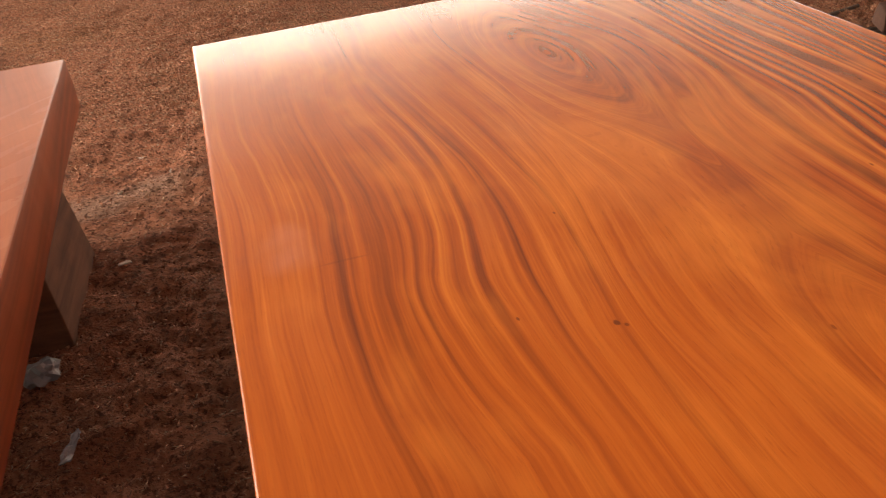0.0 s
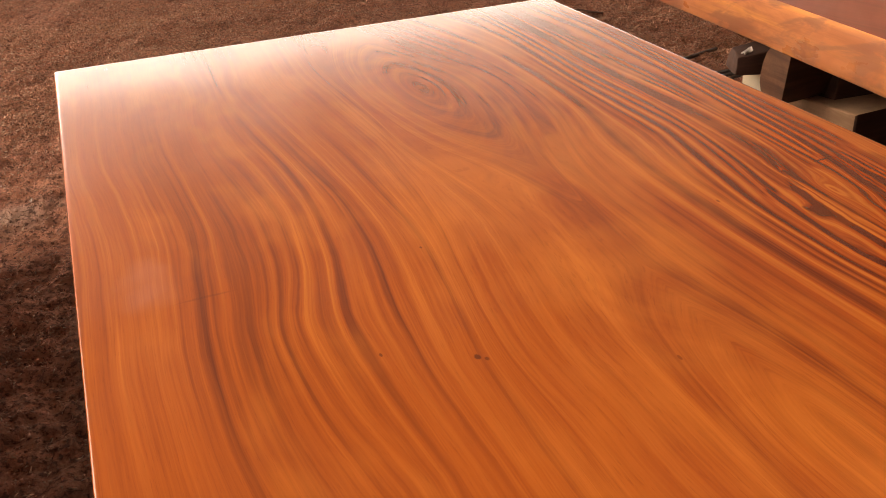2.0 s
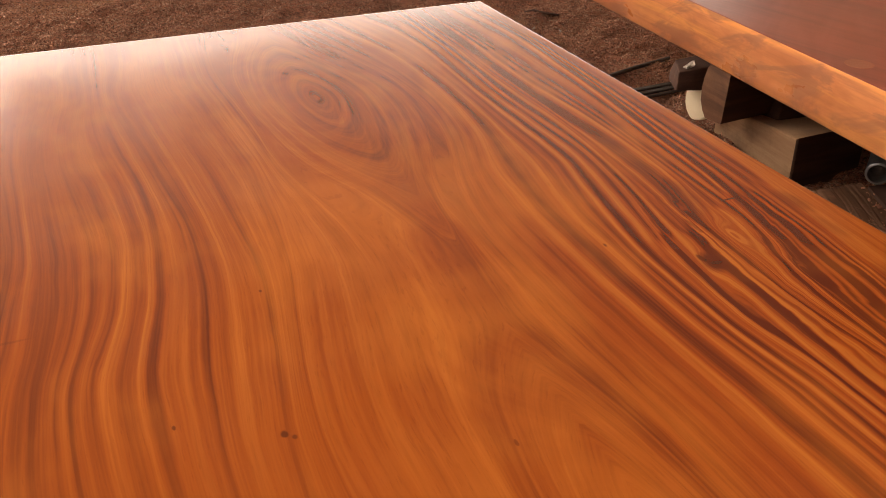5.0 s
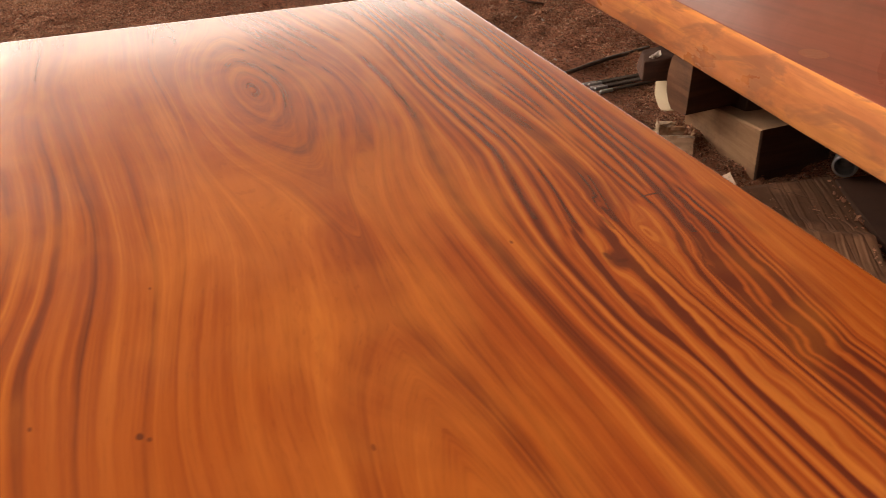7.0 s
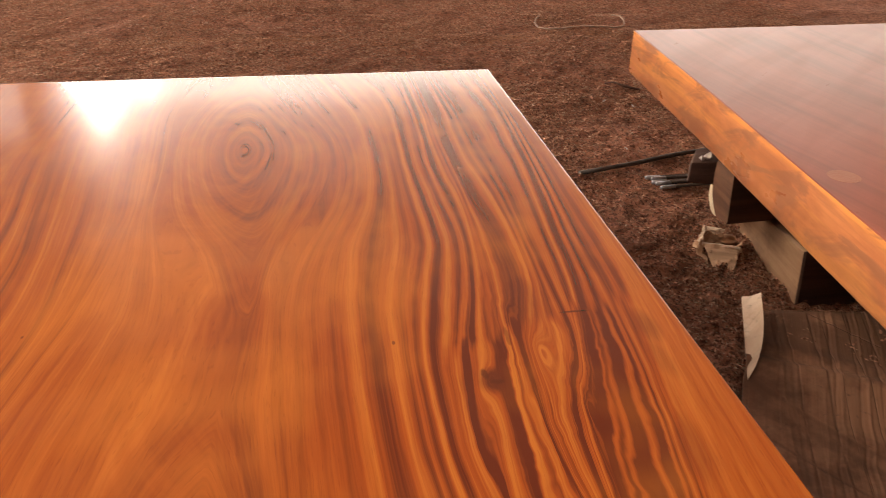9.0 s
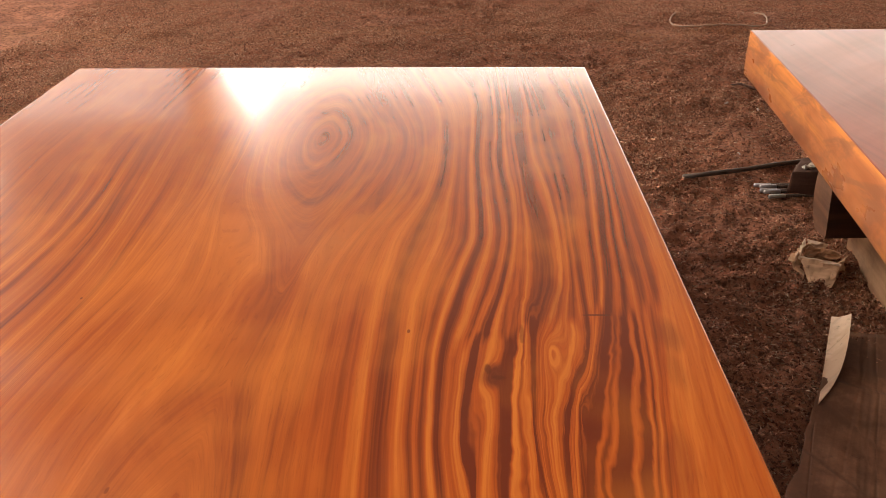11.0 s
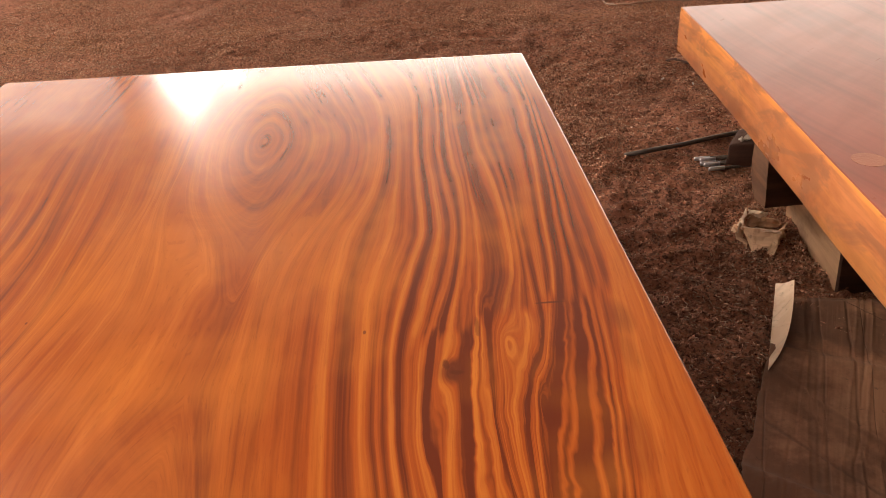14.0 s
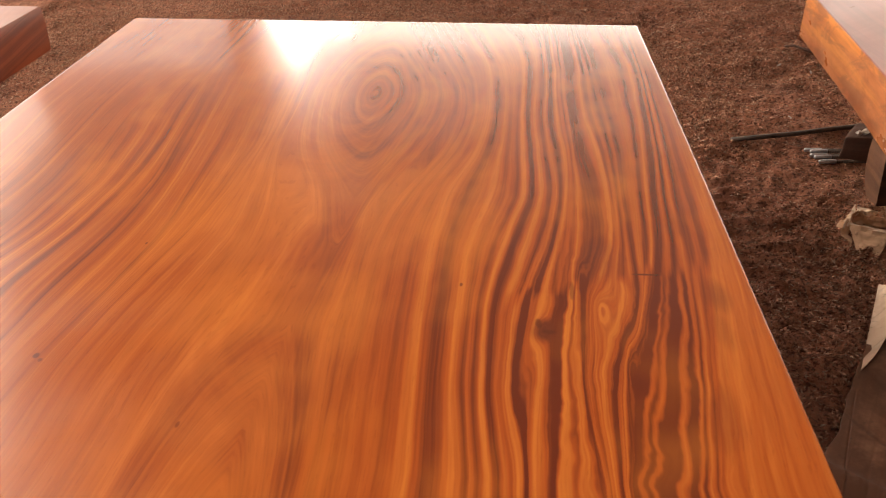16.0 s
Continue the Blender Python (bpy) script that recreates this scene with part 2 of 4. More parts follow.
    for sx, sy, rx, ry, deep in spots:
        u = T.math("DIVIDE", T.math("ADD", T.math("SUBTRACT", X, sx), T.math("MULTIPLY", warped, min(1.0, 40 * rx))), rx)
        v = T.math("DIVIDE", T.math("ADD", T.math("SUBTRACT", Y, sy), T.math("MULTIPLY", warped, min(1.0, 40 * ry))), ry)
        r = T.math("ADD", T.math("MULTIPLY", u, u), T.math("MULTIPLY", v, v))
        col = T.mix(T.ramp(r, 1.3, 0.25, 0.0, deep), col, (0.085, 0.019, 0.008))
    wiped = T.noise(T.scaled(P, (5.0, 4.0, 4.0)), 1.0, 5.0, 0.6, 0.8)
    rough = T.ramp(wiped, 0.35, 0.68, gloss, gloss + (0.06 if bands else 0.015))
    if not bands:
        # marks of the polishing cloth, across the grain
        along_rub = T.math("MULTIPLY_ADD", X, 0.75, T.math("MULTIPLY", Y, 0.66))
        cross_rub = T.math("MULTIPLY_ADD", X, -0.66, T.math("MULTIPLY", Y, 0.75))
        rub = T.noise(T.vec(T.math("MULTIPLY", along_rub, 1.8), T.math("MULTIPLY", cross_rub, 13.0), Z), 1.0, 3.0, 0.5, 0.8)
        rough = T.math("ADD", rough, T.ramp(rub, 0.30, 0.70, 0.01, 0.05))
        col = T.mix(T.ramp(rub, 0.40, 0.70, 0.0, 0.16), col, dark)
    if haze:
        u, v = T.math("DIVIDE", T.math("SUBTRACT", X, haze[0]), haze[2]), T.math("DIVIDE", T.math("SUBTRACT", Y, haze[1]), haze[3])
        r = T.math("ADD", T.math("ADD", T.math("MULTIPLY", u, u), T.math("MULTIPLY", v, v)), T.math("MULTIPLY", T.math("SUBTRACT", T.noise(P, 13.0, 2.0), 0.5), 2.6))
        h = T.ramp(r, 1.8, -0.8, 0.0, 0.11)
        col = T.mix(h, col, (0.62, 0.40, 0.32))
    T.bump(fib, 0.01, 0.002)
    return T.done(col, rough, Specular_IOR_Level=0.5, Coat_Weight=0.40 if bands else 0.22, Coat_Roughness=T.math("MULTIPLY", rough, 0.40 if bands else 0.8))


def sapwood():
    """Natural edge: orange, mottled, with smoky smudges and a few long streaks."""
    T = Tree("mottled_orange_sapwood")
    P = T.coords()
    X, Y, Z = T.xyz(P)
    lean = T.vec(X, T.math("MULTIPLY_ADD", Z, 1.2, Y), Z)
    blot = T.noise(T.scaled(P, (7.0, 5.5, 14.0)), 1.0, 4.0, 0.6, 0.5)
    smear = T.noise(T.scaled(lean, (9.0, 7.0, 18.0)), 1.0, 4.0, 0.6, 0.6)
    glow = T.noise(T.scaled(P, (5.0, 2.0, 24.0)), 1.0, 3.0, 0.6, 0.4)
    fib = T.noise(T.scaled(P, (60.0, 3.0, 120.0)), 1.0, 3.0)
    # a wavering seam between pale outer wood and darker wood below
    heart = T.ramp(T.math("MULTIPLY_ADD", T.math("SUBTRACT", T.noise(T.scaled(P, (2.0, 2.6, 2.0)), 1.0, 3.0), 0.5), 0.11, Z), 0.385, 0.335)
    c = T.mix(T.ramp(blot, 0.32, 0.68), (0.66, 0.245, 0.096), (0.50, 0.165, 0.062))
    c = T.mix(T.ramp(glow, 0.48, 0.64, 0.0, 0.55), c, (0.88, 0.38, 0.100))
    c = T.mix(T.math("MULTIPLY", heart, 0.40), c, T.mix(T.ramp(blot, 0.35, 0.65), (0.46, 0.165, 0.066), (0.33, 0.100, 0.040)))
    upper = T.ramp(T.math("MULTIPLY_ADD", T.math("SUBTRACT", glow, 0.5), 0.10, Z), 0.372, 0.400, 0.0, 0.75)
    c = T.mix(upper, c, (0.86, 0.32, 0.075))
    c = T.mix(T.ramp(smear, 0.46, 0.62, 0.0, 0.66), c, (0.26, 0.100, 0.058))
    c = T.mix(T.ramp(fib, 0.42, 0.75, 0.0, 0.35), c, (0.30, 0.095, 0.034))
    T.bump(blot, 0.10, 0.01)
    return T.done(c, T.ramp(blot, 0.3, 0.7, 0.26, 0.38), Coat_Weight=0.3, Coat_Roughness=0.2)


def plain_wood(name, light, dark, rough=0.8, scale=1.0, dirt=0.4, axis=(3.0, 3.0, 40.0)):
    """Sawn, weathered timber; the grain runs along the axis of the smallest scale."""
    T = Tree(name)
    P = T.coords()
    g = T.noise(T.scaled(P, tuple(a * scale for a in axis)), 1.0, 4.0, 0.6, 0.4)
    b = T.noise(P, 9.0 * scale, 4.0, 0.65)
    f = T.noise(P, 160.0, 3.0, 0.6)
    c = T.mix(T.ramp(g, 0.3, 0.7), light, dark)
    c = T.mix(T.ramp(b, 0.45, 0.75, 0.0, dirt), c, (0.075, 0.040, 0.025))
    c = T.mix(T.ramp(f, 0.4, 0.8, 0.0, 0.3), c, dark)
    T.bump(T.math("ADD", g, T.math("MULTIPLY", f, 0.4)), 0.35, 0.004)
    return T.done(c, rough)


def soil():
    T = Tree("soil")
    P = T.coords()
    X, Y, Z = T.xyz(P)
    big = T.noise(P, 1.1, 4.0, 0.6)
    mid = T.noise(P, 7.0, 5.0, 0.65)
    fine = T.noise(P, 75.0, 4.0, 0.7)
    grit = T.noise(P, 240.0, 3.0, 0.7)
    fibre = T.noise(T.scaled(P, (55.0, 170.0, 60.0)), 1.0, 3.0, 0.6, 1.5)
    c = T.mix(T.ramp(mid, 0.3, 0.7), (0.435, 0.168, 0.094), (0.670, 0.290, 0.170))
    # darker mottling that puts the shade between the clods into the colour
    c = T.mix(T.ramp(T.noise(P, 24.0, 5.0, 0.7), 0.48, 0.62, 0.0, 0.42), c, (0.13, 0.050, 0.029))
    # a bare sandy strip worn across the yard
    strip = T.math("ADD", T.math("SUBTRACT", Y, 4.05), T.math("MULTIPLY", T.math("SUBTRACT", big, 0.5), 0.7))
    worn = T.math("MULTIPLY", T.ramp(T.math("ABSOLUTE", strip), 0.20, 0.02), T.ramp(T.noise(P, 1.7, 3.0), 0.40, 0.60))
    c = T.mix(T.math("MULTIPLY", worn, 0.9), c, (0.56, 0.255, 0.125))
    # a paler patch on the soil beside the slabs
    du, dv = T.math("DIVIDE", T.math("ADD", X, 0.95), 0.24), T.math("DIVIDE", T.math("SUBTRACT", T.math("MULTIPLY_ADD", X, -0.25, Y), 2.50), 0.085)
    pale_patch = T.math("ADD", T.math("ADD", T.math("MULTIPLY", du, du), T.math("MULTIPLY", dv, dv)), T.math("MULTIPLY", T.math("SUBTRACT", mid, 0.5), 3.0))
    c = T.mix(T.ramp(pale_patch, 1.3, -0.2, 0.0, 0.75), c, (0.60, 0.38, 0.28))
    c = T.mix(T.ramp(big, 0.55, 0.75, 0.0, 0.5), c, (0.36, 0.195, 0.125))
    # dark crevices between grains, their shade painted into the colour
    c = T.mix(T.ramp(fine, 0.50, 0.60, 0.0, 0.66), c, (0.070, 0.028, 0.017))
    c = T.mix(T.ramp(fibre, 0.58, 0.70, 0.0, 0.60), c, (0.52, 0.295, 0.180))
    c = T.mix(T.ramp(grit, 0.61, 0.72, 0.0, 0.75), c, (0.62, 0.37, 0.24))
    clods = T.noise(P, 38.0, 6.0, 0.75, 0.6)
    T.bump(T.math("ADD", T.math("MULTIPLY_ADD", clods, 1.2, T.math("MULTIPLY_ADD", fibre, 0.6, fine)), T.math("MULTIPLY", grit, 0.5)), 1.0, 0.034)
    return T.done(c, 0.95, Specular_IOR_Level=0.25)


def chips_mat(name, a, b):
    T = Tree(name)
    r = T.t.nodes.new("ShaderNodeNewGeometry").outputs["Random Per Island"]
    c = T.mix(r, a, b)
    c = T.mix(T.ramp(T.noise(T.coords(), 120.0, 2.0), 0.4, 0.7, 0.0, 0.4), c, a)
    return T.done(c, 0.9, Specular_IOR_Level=0.2)


def cardboard_mat(name, base, stain, gloss=0.8, turn=0.0):
    """Corrugated board: flutes show through along one direction; scuffed and dirty."""
    T = Tree(name)
    P = T.coords()
    X, Y, Z = T.xyz(P)
    ca, sa = math.cos(turn), math.sin(turn)
    U = T.math("ADD", T.math("MULTIPLY", X, ca), T.math("MULTIPLY", Y, sa))
    V = T.math("SUBTRACT", T.math("MULTIPLY", Y, ca), T.math("MULTIPLY", X, sa))
    flute = T.noise(T.vec(T.math("MULTIPLY", U, 150.0), T.math("MULTIPLY", V, 3.0), Z), 1.0, 2.0)
    crease = T.noise(T.vec(T.math("MULTIPLY", U, 60.0), T.math("MULTIPLY", V, 1.0), Z), 1.0, 3.0, 0.6)
    blot = T.noise(P, 4.0, 6.0, 0.7)
    c = T.mix(T.ramp(blot, 0.40, 0.60), base, stain)
    c = T.mix(T.ramp(flute, 0.45, 0.75, 0.0, 0.35), c, stain)
    c = T.mix(T.ramp(crease, 0.55, 0.75, 0.0, 0.18), c, tuple(min(1.0, v * 1.5) for v in base))
    c = T.mix(T.ramp(T.noise(P, 60.0, 4.0, 0.7), 0.58, 0.76, 0.0, 0.6), c, (0.07, 0.036, 0.022))
    # creases, long along the flutes and a few folds across, their shade painted dark
    folds = None
    for w, wide in ((T.math("MULTIPLY_ADD", V, 0.9, T.math("MULTIPLY", U, 13.0)), 0.022), (T.math("MULTIPLY_ADD", U, 1.5, T.math("MULTIPLY", V, 2.3)), 0.006)):
        line = T.ramp(T.math("ABSOLUTE", T.math("SUBTRACT", T.noise1(w, 1.0), 0.5)), 0.0, wide, 1.0, 0.0)
        folds = line if folds is None else T.math("MAXIMUM", folds, line)
    c = T.mix(T.math("MULTIPLY", folds, 0.32), c, tuple(v * 0.55 for v in stain))
    T.bump(T.math("SUBTRACT", T.math("ADD", T.math("MULTIPLY", flute, 0.4), T.math("MULTIPLY", crease, 0.3)), T.math("MULTIPLY", folds, 0.5)), 0.5, 0.005)
    return T.done(c, gloss)


def plain(name, color, rough, metal=0.0, vary=0.25, scale=40.0):
    T = Tree(name)
    n = T.noise(T.coords(), scale, 4.0, 0.6)
    c = T.mix(T.ramp(n, 0.35, 0.75, 0.0, vary), color, tuple(v * 0.35 for v in color))
    return T.done(c, T.ramp(n, 0.3, 0.7, rough, min(1.0, rough + 0.15)), Metallic=metal)


# darkness of the growth layers, from the heart outwards (on the left a sample every 6 mm)
TONES_HEART = ((0.000, 0.51), (0.024, 0.50), (0.031, 0.57), (0.039, 0.43), (0.050, 0.45), (0.057, 0.54), (0.066, 0.42), (0.080, 0.45), (0.088, 0.54), (0.098, 0.42), (0.112, 0.49), (0.124, 0.43), (0.137, 0.46), (0.150, 0.43), (0.160, 0.45))
TONES_RIGHT = ((.17, .50), (.178, .30), (.188, .45), (.196, .28), (.206, .48), (.215, .30), (.225, .50), (.236, .30), (.247, .10), (.256, .35), (.266, .62), (.274, .55), (.283, .35), (.294, .12), (.303, .50), (.312, .34), (.324, .56), (.333, .06), (.345, .76), (.358, .18), (.366, .28), (.374, .58), (.382, .16), (.391, .80), (.403, .08), (.409, .50), (.414, .28), (.419, .60), (.424, .25), (.430, .56), (.441, .66), (.452, .60), (.464, .08), (.472, .62), (.480, .34), (.488, .68), (.496, .36), (.503, .72), (.514, .30), (.524, .26), (.532, .75), (.542, .06), (.550, .70), (.557, .76), (.564, .30), (.571, .72), (.580, .26), (.588, .64), (.597, .35), (.606, .58), (.615, .28), (.625, .22))
TONES_LEFT = (.45, .43, .34, .28, .40, .38, .24, .22, .37, .39, .28, .28, .17, .18, .41, .43, .35, .23, .22, .23, .25, .27, .62, .68, .58, .43, .36, .28, .28, .25, .22, .37, .58, .37, .38, .70, .67, .55, .20, .19, .24, .20, .90, .81, .20, .15, .66, .70, .57, .22, .20, .36, .80, .71, .36, .66, .68, .61, .25, .55, .65, .60, .60, .70, .80, .75, .72, .56, .40, .44, .75, .42, .80, .85, .85, .59, .52, .54, .55, .33, .33, .36, .39, .42, .41, .40, .41, .41, .43, .50, .58, .52, .34, .32, .38, .50, .54, .40, .36)
# the same layers where they run through the burl
TONES_BURL = ((.360, .50), (.367, .35), (.373, .18), (.379, .45), (.384, .80), (.389, .60), (.394, .25), (.402, .12), (.409, .28), (.413, .45), (.417, .76), (.4205, .66), (.4235, .06), (.428, .10), (.4305, .44), (.4335, .14), (.438, .50), (.445, .72), (.453, .45), (.462, .30), (.472, .46), (.480, .36), (.489, .20), (.496, .50), (.503, .84), (.511, .74), (.520, .38), (.532, .30), (.541, .50), (.549, .72), (.5545, .82), (.5575, .42), (.5595, .68), (.5625, .42), (.565, .66), (.568, .80), (.5705, .66), (.5735, .32), (.5775, .66), (.582, .30), (.587, .60), (.592, .26), (.599, .50), (.608, .22), (.620, .22))
BANDS_RIGHT = TONES_HEART + TONES_RIGHT
BANDS_LEFT = TONES_HEART + tuple((0.17 + 0.006 * k, v) for k, v in enumerate(TONES_LEFT))
TABLE_SPOTS = ((-0.227, 0.804, 0.0042, 0.006, 0.8), (-0.219, 0.796, 0.003, 0.004, 0.6), (-0.327, 0.856, 0.0022, 0.004, 0.7), (-0.021, 0.702, 0.0022, 0.005, 0.5), (-0.193, 1.060, 0.002, 0.0035, 0.6), (0.266, 0.984, 0.0024, 0.0045, 0.7), (0.366, 0.904, 0.005, 0.012, 0.7), (0.378, 0.888, 0.010, 0.005, 0.6), (0.514, 1.023, 0.022, 0.0025, 0.8), (0.412, 0.978, 0.004, 0.022, 0.5), (-0.49, 1.07, 0.042, 0.003, 0.25))
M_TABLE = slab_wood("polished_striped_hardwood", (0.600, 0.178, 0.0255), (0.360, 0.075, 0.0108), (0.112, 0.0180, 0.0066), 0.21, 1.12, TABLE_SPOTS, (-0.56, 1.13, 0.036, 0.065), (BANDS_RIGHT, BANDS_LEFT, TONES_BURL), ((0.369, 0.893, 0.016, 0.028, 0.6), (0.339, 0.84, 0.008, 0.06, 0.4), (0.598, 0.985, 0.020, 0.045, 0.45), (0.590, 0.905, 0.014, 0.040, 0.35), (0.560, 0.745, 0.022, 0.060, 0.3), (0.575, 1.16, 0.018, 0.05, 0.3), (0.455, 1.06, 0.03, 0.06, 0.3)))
M_RSLAB = slab_wood("polished_brown_hardwood", (0.45, 0.116, 0.062), (0.35, 0.084, 0.046), (0.18, 0.042, 0.025), 0.33, 0.45)
M_SAP = sapwood()
M_LSLAB = slab_wood("polished_red_hardwood", (0.42, 0.125, 0.045), (0.30, 0.080, 0.03), (0.12, 0.028, 0.013), 0.30, 0.6)
M_LSIDE = slab_wood("oiled_red_hardwood_edge", (0.50, 0.150, 0.055), (0.38, 0.100, 0.036), (0.17, 0.044, 0.020), 0.42, 0.7)
M_SOIL = soil()
M_CHIP = chips_mat("dark_wood_shavings", (0.12, 0.050, 0.030), (0.85, 0.48, 0.30))
M_CRUMB = chips_mat("soil_crumbs", (0.15, 0.060, 0.036), (0.72, 0.36, 0.22))
M_PALECHIP = chips_mat("pale_wood_shavings", (0.30, 0.16, 0.09), (0.78, 0.56, 0.39))
M_PALEWOOD = plain_wood("pale_sawn_wood", (0.45, 0.262, 0.142), (0.31, 0.165, 0.085), 0.8, 1.0, 0.5)
M_BROWNWOOD = plain_wood("brown_sawn_wood", (0.22, 0.098, 0.048), (0.11, 0.045, 0.023), 0.8, 1.0, 0.5)
M_DARKWOOD = plain_wood("dark_weathered_wood_and_shade", (0.11, 0.048, 0.028), (0.055, 0.024, 0.015), 0.85, 1.0, 0.5)
M_GREYWOOD = plain_wood("grey_brown_board", (0.21, 0.13, 0.09), (0.13, 0.075, 0.05), 0.85, 1.0, 0.4)
M_CARD = cardboard_mat("dirty_cardboard", (0.34, 0.165, 0.086), (0.160, 0.070, 0.034), 0.8, -0.48)
M_CARDIN = cardboard_mat("bare_cardboard", (0.72, 0.45, 0.27), (0.52, 0.29, 0.155), 0.8, 1.1)
M_STRIP = cardboard_mat("pale_torn_cardboard", (0.84, 0.65, 0.48), (0.64, 0.45, 0.30), 0.85, -1.1)
M_STEEL = plain("bare_steel", (0.50, 0.50, 0.50), 0.38, 1.0, 0.4)
M_IRON = plain("dark_iron", (0.115, 0.088, 0.070), 0.6, 0.4, 0.4)
M_PAPER = plain("crumpled_paper", (0.60, 0.52, 0.44), 0.85, 0.0, 0.3)
M_GREY = plain("grey_plastic_film", (0.30, 0.31, 0.32), 0.35)
M_LIME = plain("limewashed_wall", (0.74, 0.60, 0.48), 0.9, 0.0, 0.15, 6.0)
M_TIN = plain_wood("weathered_roof_boards", (0.72, 0.57, 0.45), (0.58, 0.43, 0.32), 0.8, 0.3, 0.25)

# ---- setting ----


def spread(lo, hi, step, far):
    """Grid lines: even between lo and hi, then wider and wider out to far."""
    a = list(np.arange(lo, hi, step))
    d, x = step, a[-1]
    while x < far:
        d *= 1.25
        x += d
        a.append(x)
    d, x = step, a[0]
    while x > -far:
        d *= 1.25
        x -= d
        a.insert(0, x)
    return np.array(a)


def ground_sheet():
    gx, gy = spread(-1.7, 2.9, 0.008, 400.0), spread(0.6, 5.0, 0.008, 400.0)
    X, Y = np.meshgrid(gx, gy)
    near = np.clip(1.2 - 0.05 * np.maximum(np.abs(X), np.abs(Y)), 0, 1)
    Z = soil_z(X, Y) * near
    n, m = len(gx), len(gy)
    co = np.stack([X, Y, Z], -1).reshape(-1, 3)
    k = (np.arange(m - 1)[:, None] * n + np.arange(n - 1)).ravel()
    quads = np.stack([k, k + 1, k + n + 1, k + n], 1)
    me = bpy.data.meshes.new("ground")
    me.vertices.add(len(co))
    me.vertices.foreach_set("co", co.ravel())
    me.loops.add(quads.size)
    me.loops.foreach_set("vertex_index", quads.ravel())
    me.polygons.add(len(quads))
    me.polygons.foreach_set("loop_start", np.arange(len(quads)) * 4)
    me.polygons.foreach_set("loop_total", np.full(len(quads), 4))
    me.update()
    ob = smooth(part("ground", me, M_SOIL))
    return tagged(ob, "reddish-brown trodden soil strewn with sawdust and bark", "ground", kind="structure")


ground_sheet()


def wall(name, x0, x1, y0, y1, z0, z1, label, mat):
    bm = block_bm(x1 - x0, y1 - y0, z1 - z0, 0.0)
    ob = part(name, bm, mat)
    ob.location = ((x0 + x1) / 2, (y0 + y1) / 2, z0)
    return tagged(ob, label, "wall", kind="structure")


# unseen open shed, added to shape light: roof falling north, closed east and north-west
bm = bmesh.new()
plan = ((-2.5, 1.9), (7.0, 1.9), (7.0, 7.2), (-4.6, 7.2), (-2.6, 3.4))
low = [bm.verts.new((x, y, 2.33 + 0.25 * (7.2 - y))) for x, y in plan]
high = [bm.verts.new((x, y, 2.39 + 0.25 * (7.2 - y))) for x, y in plan]
bm.faces.new(low)
bm.faces.new(high)
for i in range(5):
    bm.faces.new((low[i], low[(i + 1) % 5], high[(i + 1) % 5], high[i]))
tagged(part("ceiling", bm, M_TIN), "plain boarded underside of an unseen low lean-to roof that shapes the light", "roof", kind="structure")
# wall out of view, kept pale to brighten what the table reflects
wall("unseen_wall_north", -6.0, -1.76, 7.12, 7.2, -0.05, 1.45, "plain pale limewashed wall beside the opening, unseen, added for reflections", M_LIME)


def gap_mask(name, corners):
    """An unseen raking board, added to trim the reflected north lamps to shape."""
    bm = bmesh.new()
    front, back = ([bm.verts.new((x, y, z)) for x, z in corners] for y in (7.06, 7.10))
    bm.faces.new(front)
    bm.faces.new(back)
    for i in range(len(corners)):
        j = (i + 1) % len(corners)
        bm.faces.new((front[i], front[j], back[j], back[i]))
    return tagged(part(name, bm, M_TIN), "plain weathered raking board, unseen, added to mask the north lamps", "wall", kind="structure")


gap_mask("gap_mask_left", [(-2.08, 1.40), (-1.89, 1.40), (-1.74, 1.86), (-1.52, 2.31), (-2.08, 2.31)])
gap_mask("gap_mask_right", [(-1.10, 1.95), (-0.95, 2.03), (0.2, 2.07), (1.2, 1.98), (7.0, 1.95), (7.0, 2.34), (-1.50, 2.34), (-1.38, 2.16), (-1.20, 1.88)])
# walls out of view, added only to block light from south, west and east
wall("light_block_south", -6.0, 7.0, -2.78, -2.7, -0.05, 3.2, "plain dark weathered wall, unseen, added to block light", M_DARKWOOD)
wall("light_block_west", -4.3, -4.22, -2.7, -0.5, -0.05, 5.0, "plain dark weathered wall, unseen, added to block light", M_DARKWOOD)
wall("light_block_side", 2.95, 3.03, -2.7, 2.6, -0.05, 2.6, "plain dark weathered board partition, unseen, added to block light", M_DARKWOOD)
wall("light_block_east", 6.92, 7.0, -2.7, 7.2, -0.05, 5.3, "plain weathered wall, unseen, added to block light", M_TIN)

# ---- slabs ----
TOP, FAR_Y, HALF = 0.39, 2.167, 0.65
NEAR_Y = -0.55
KNOT = (0.056, 1.667)
HEART = 0.17
GRAIN_Y = (2.165, 2, 1.85, 1.7, 1.55, 1.4, 1.25, 1.1, 0.95, 0.8, 0.65)
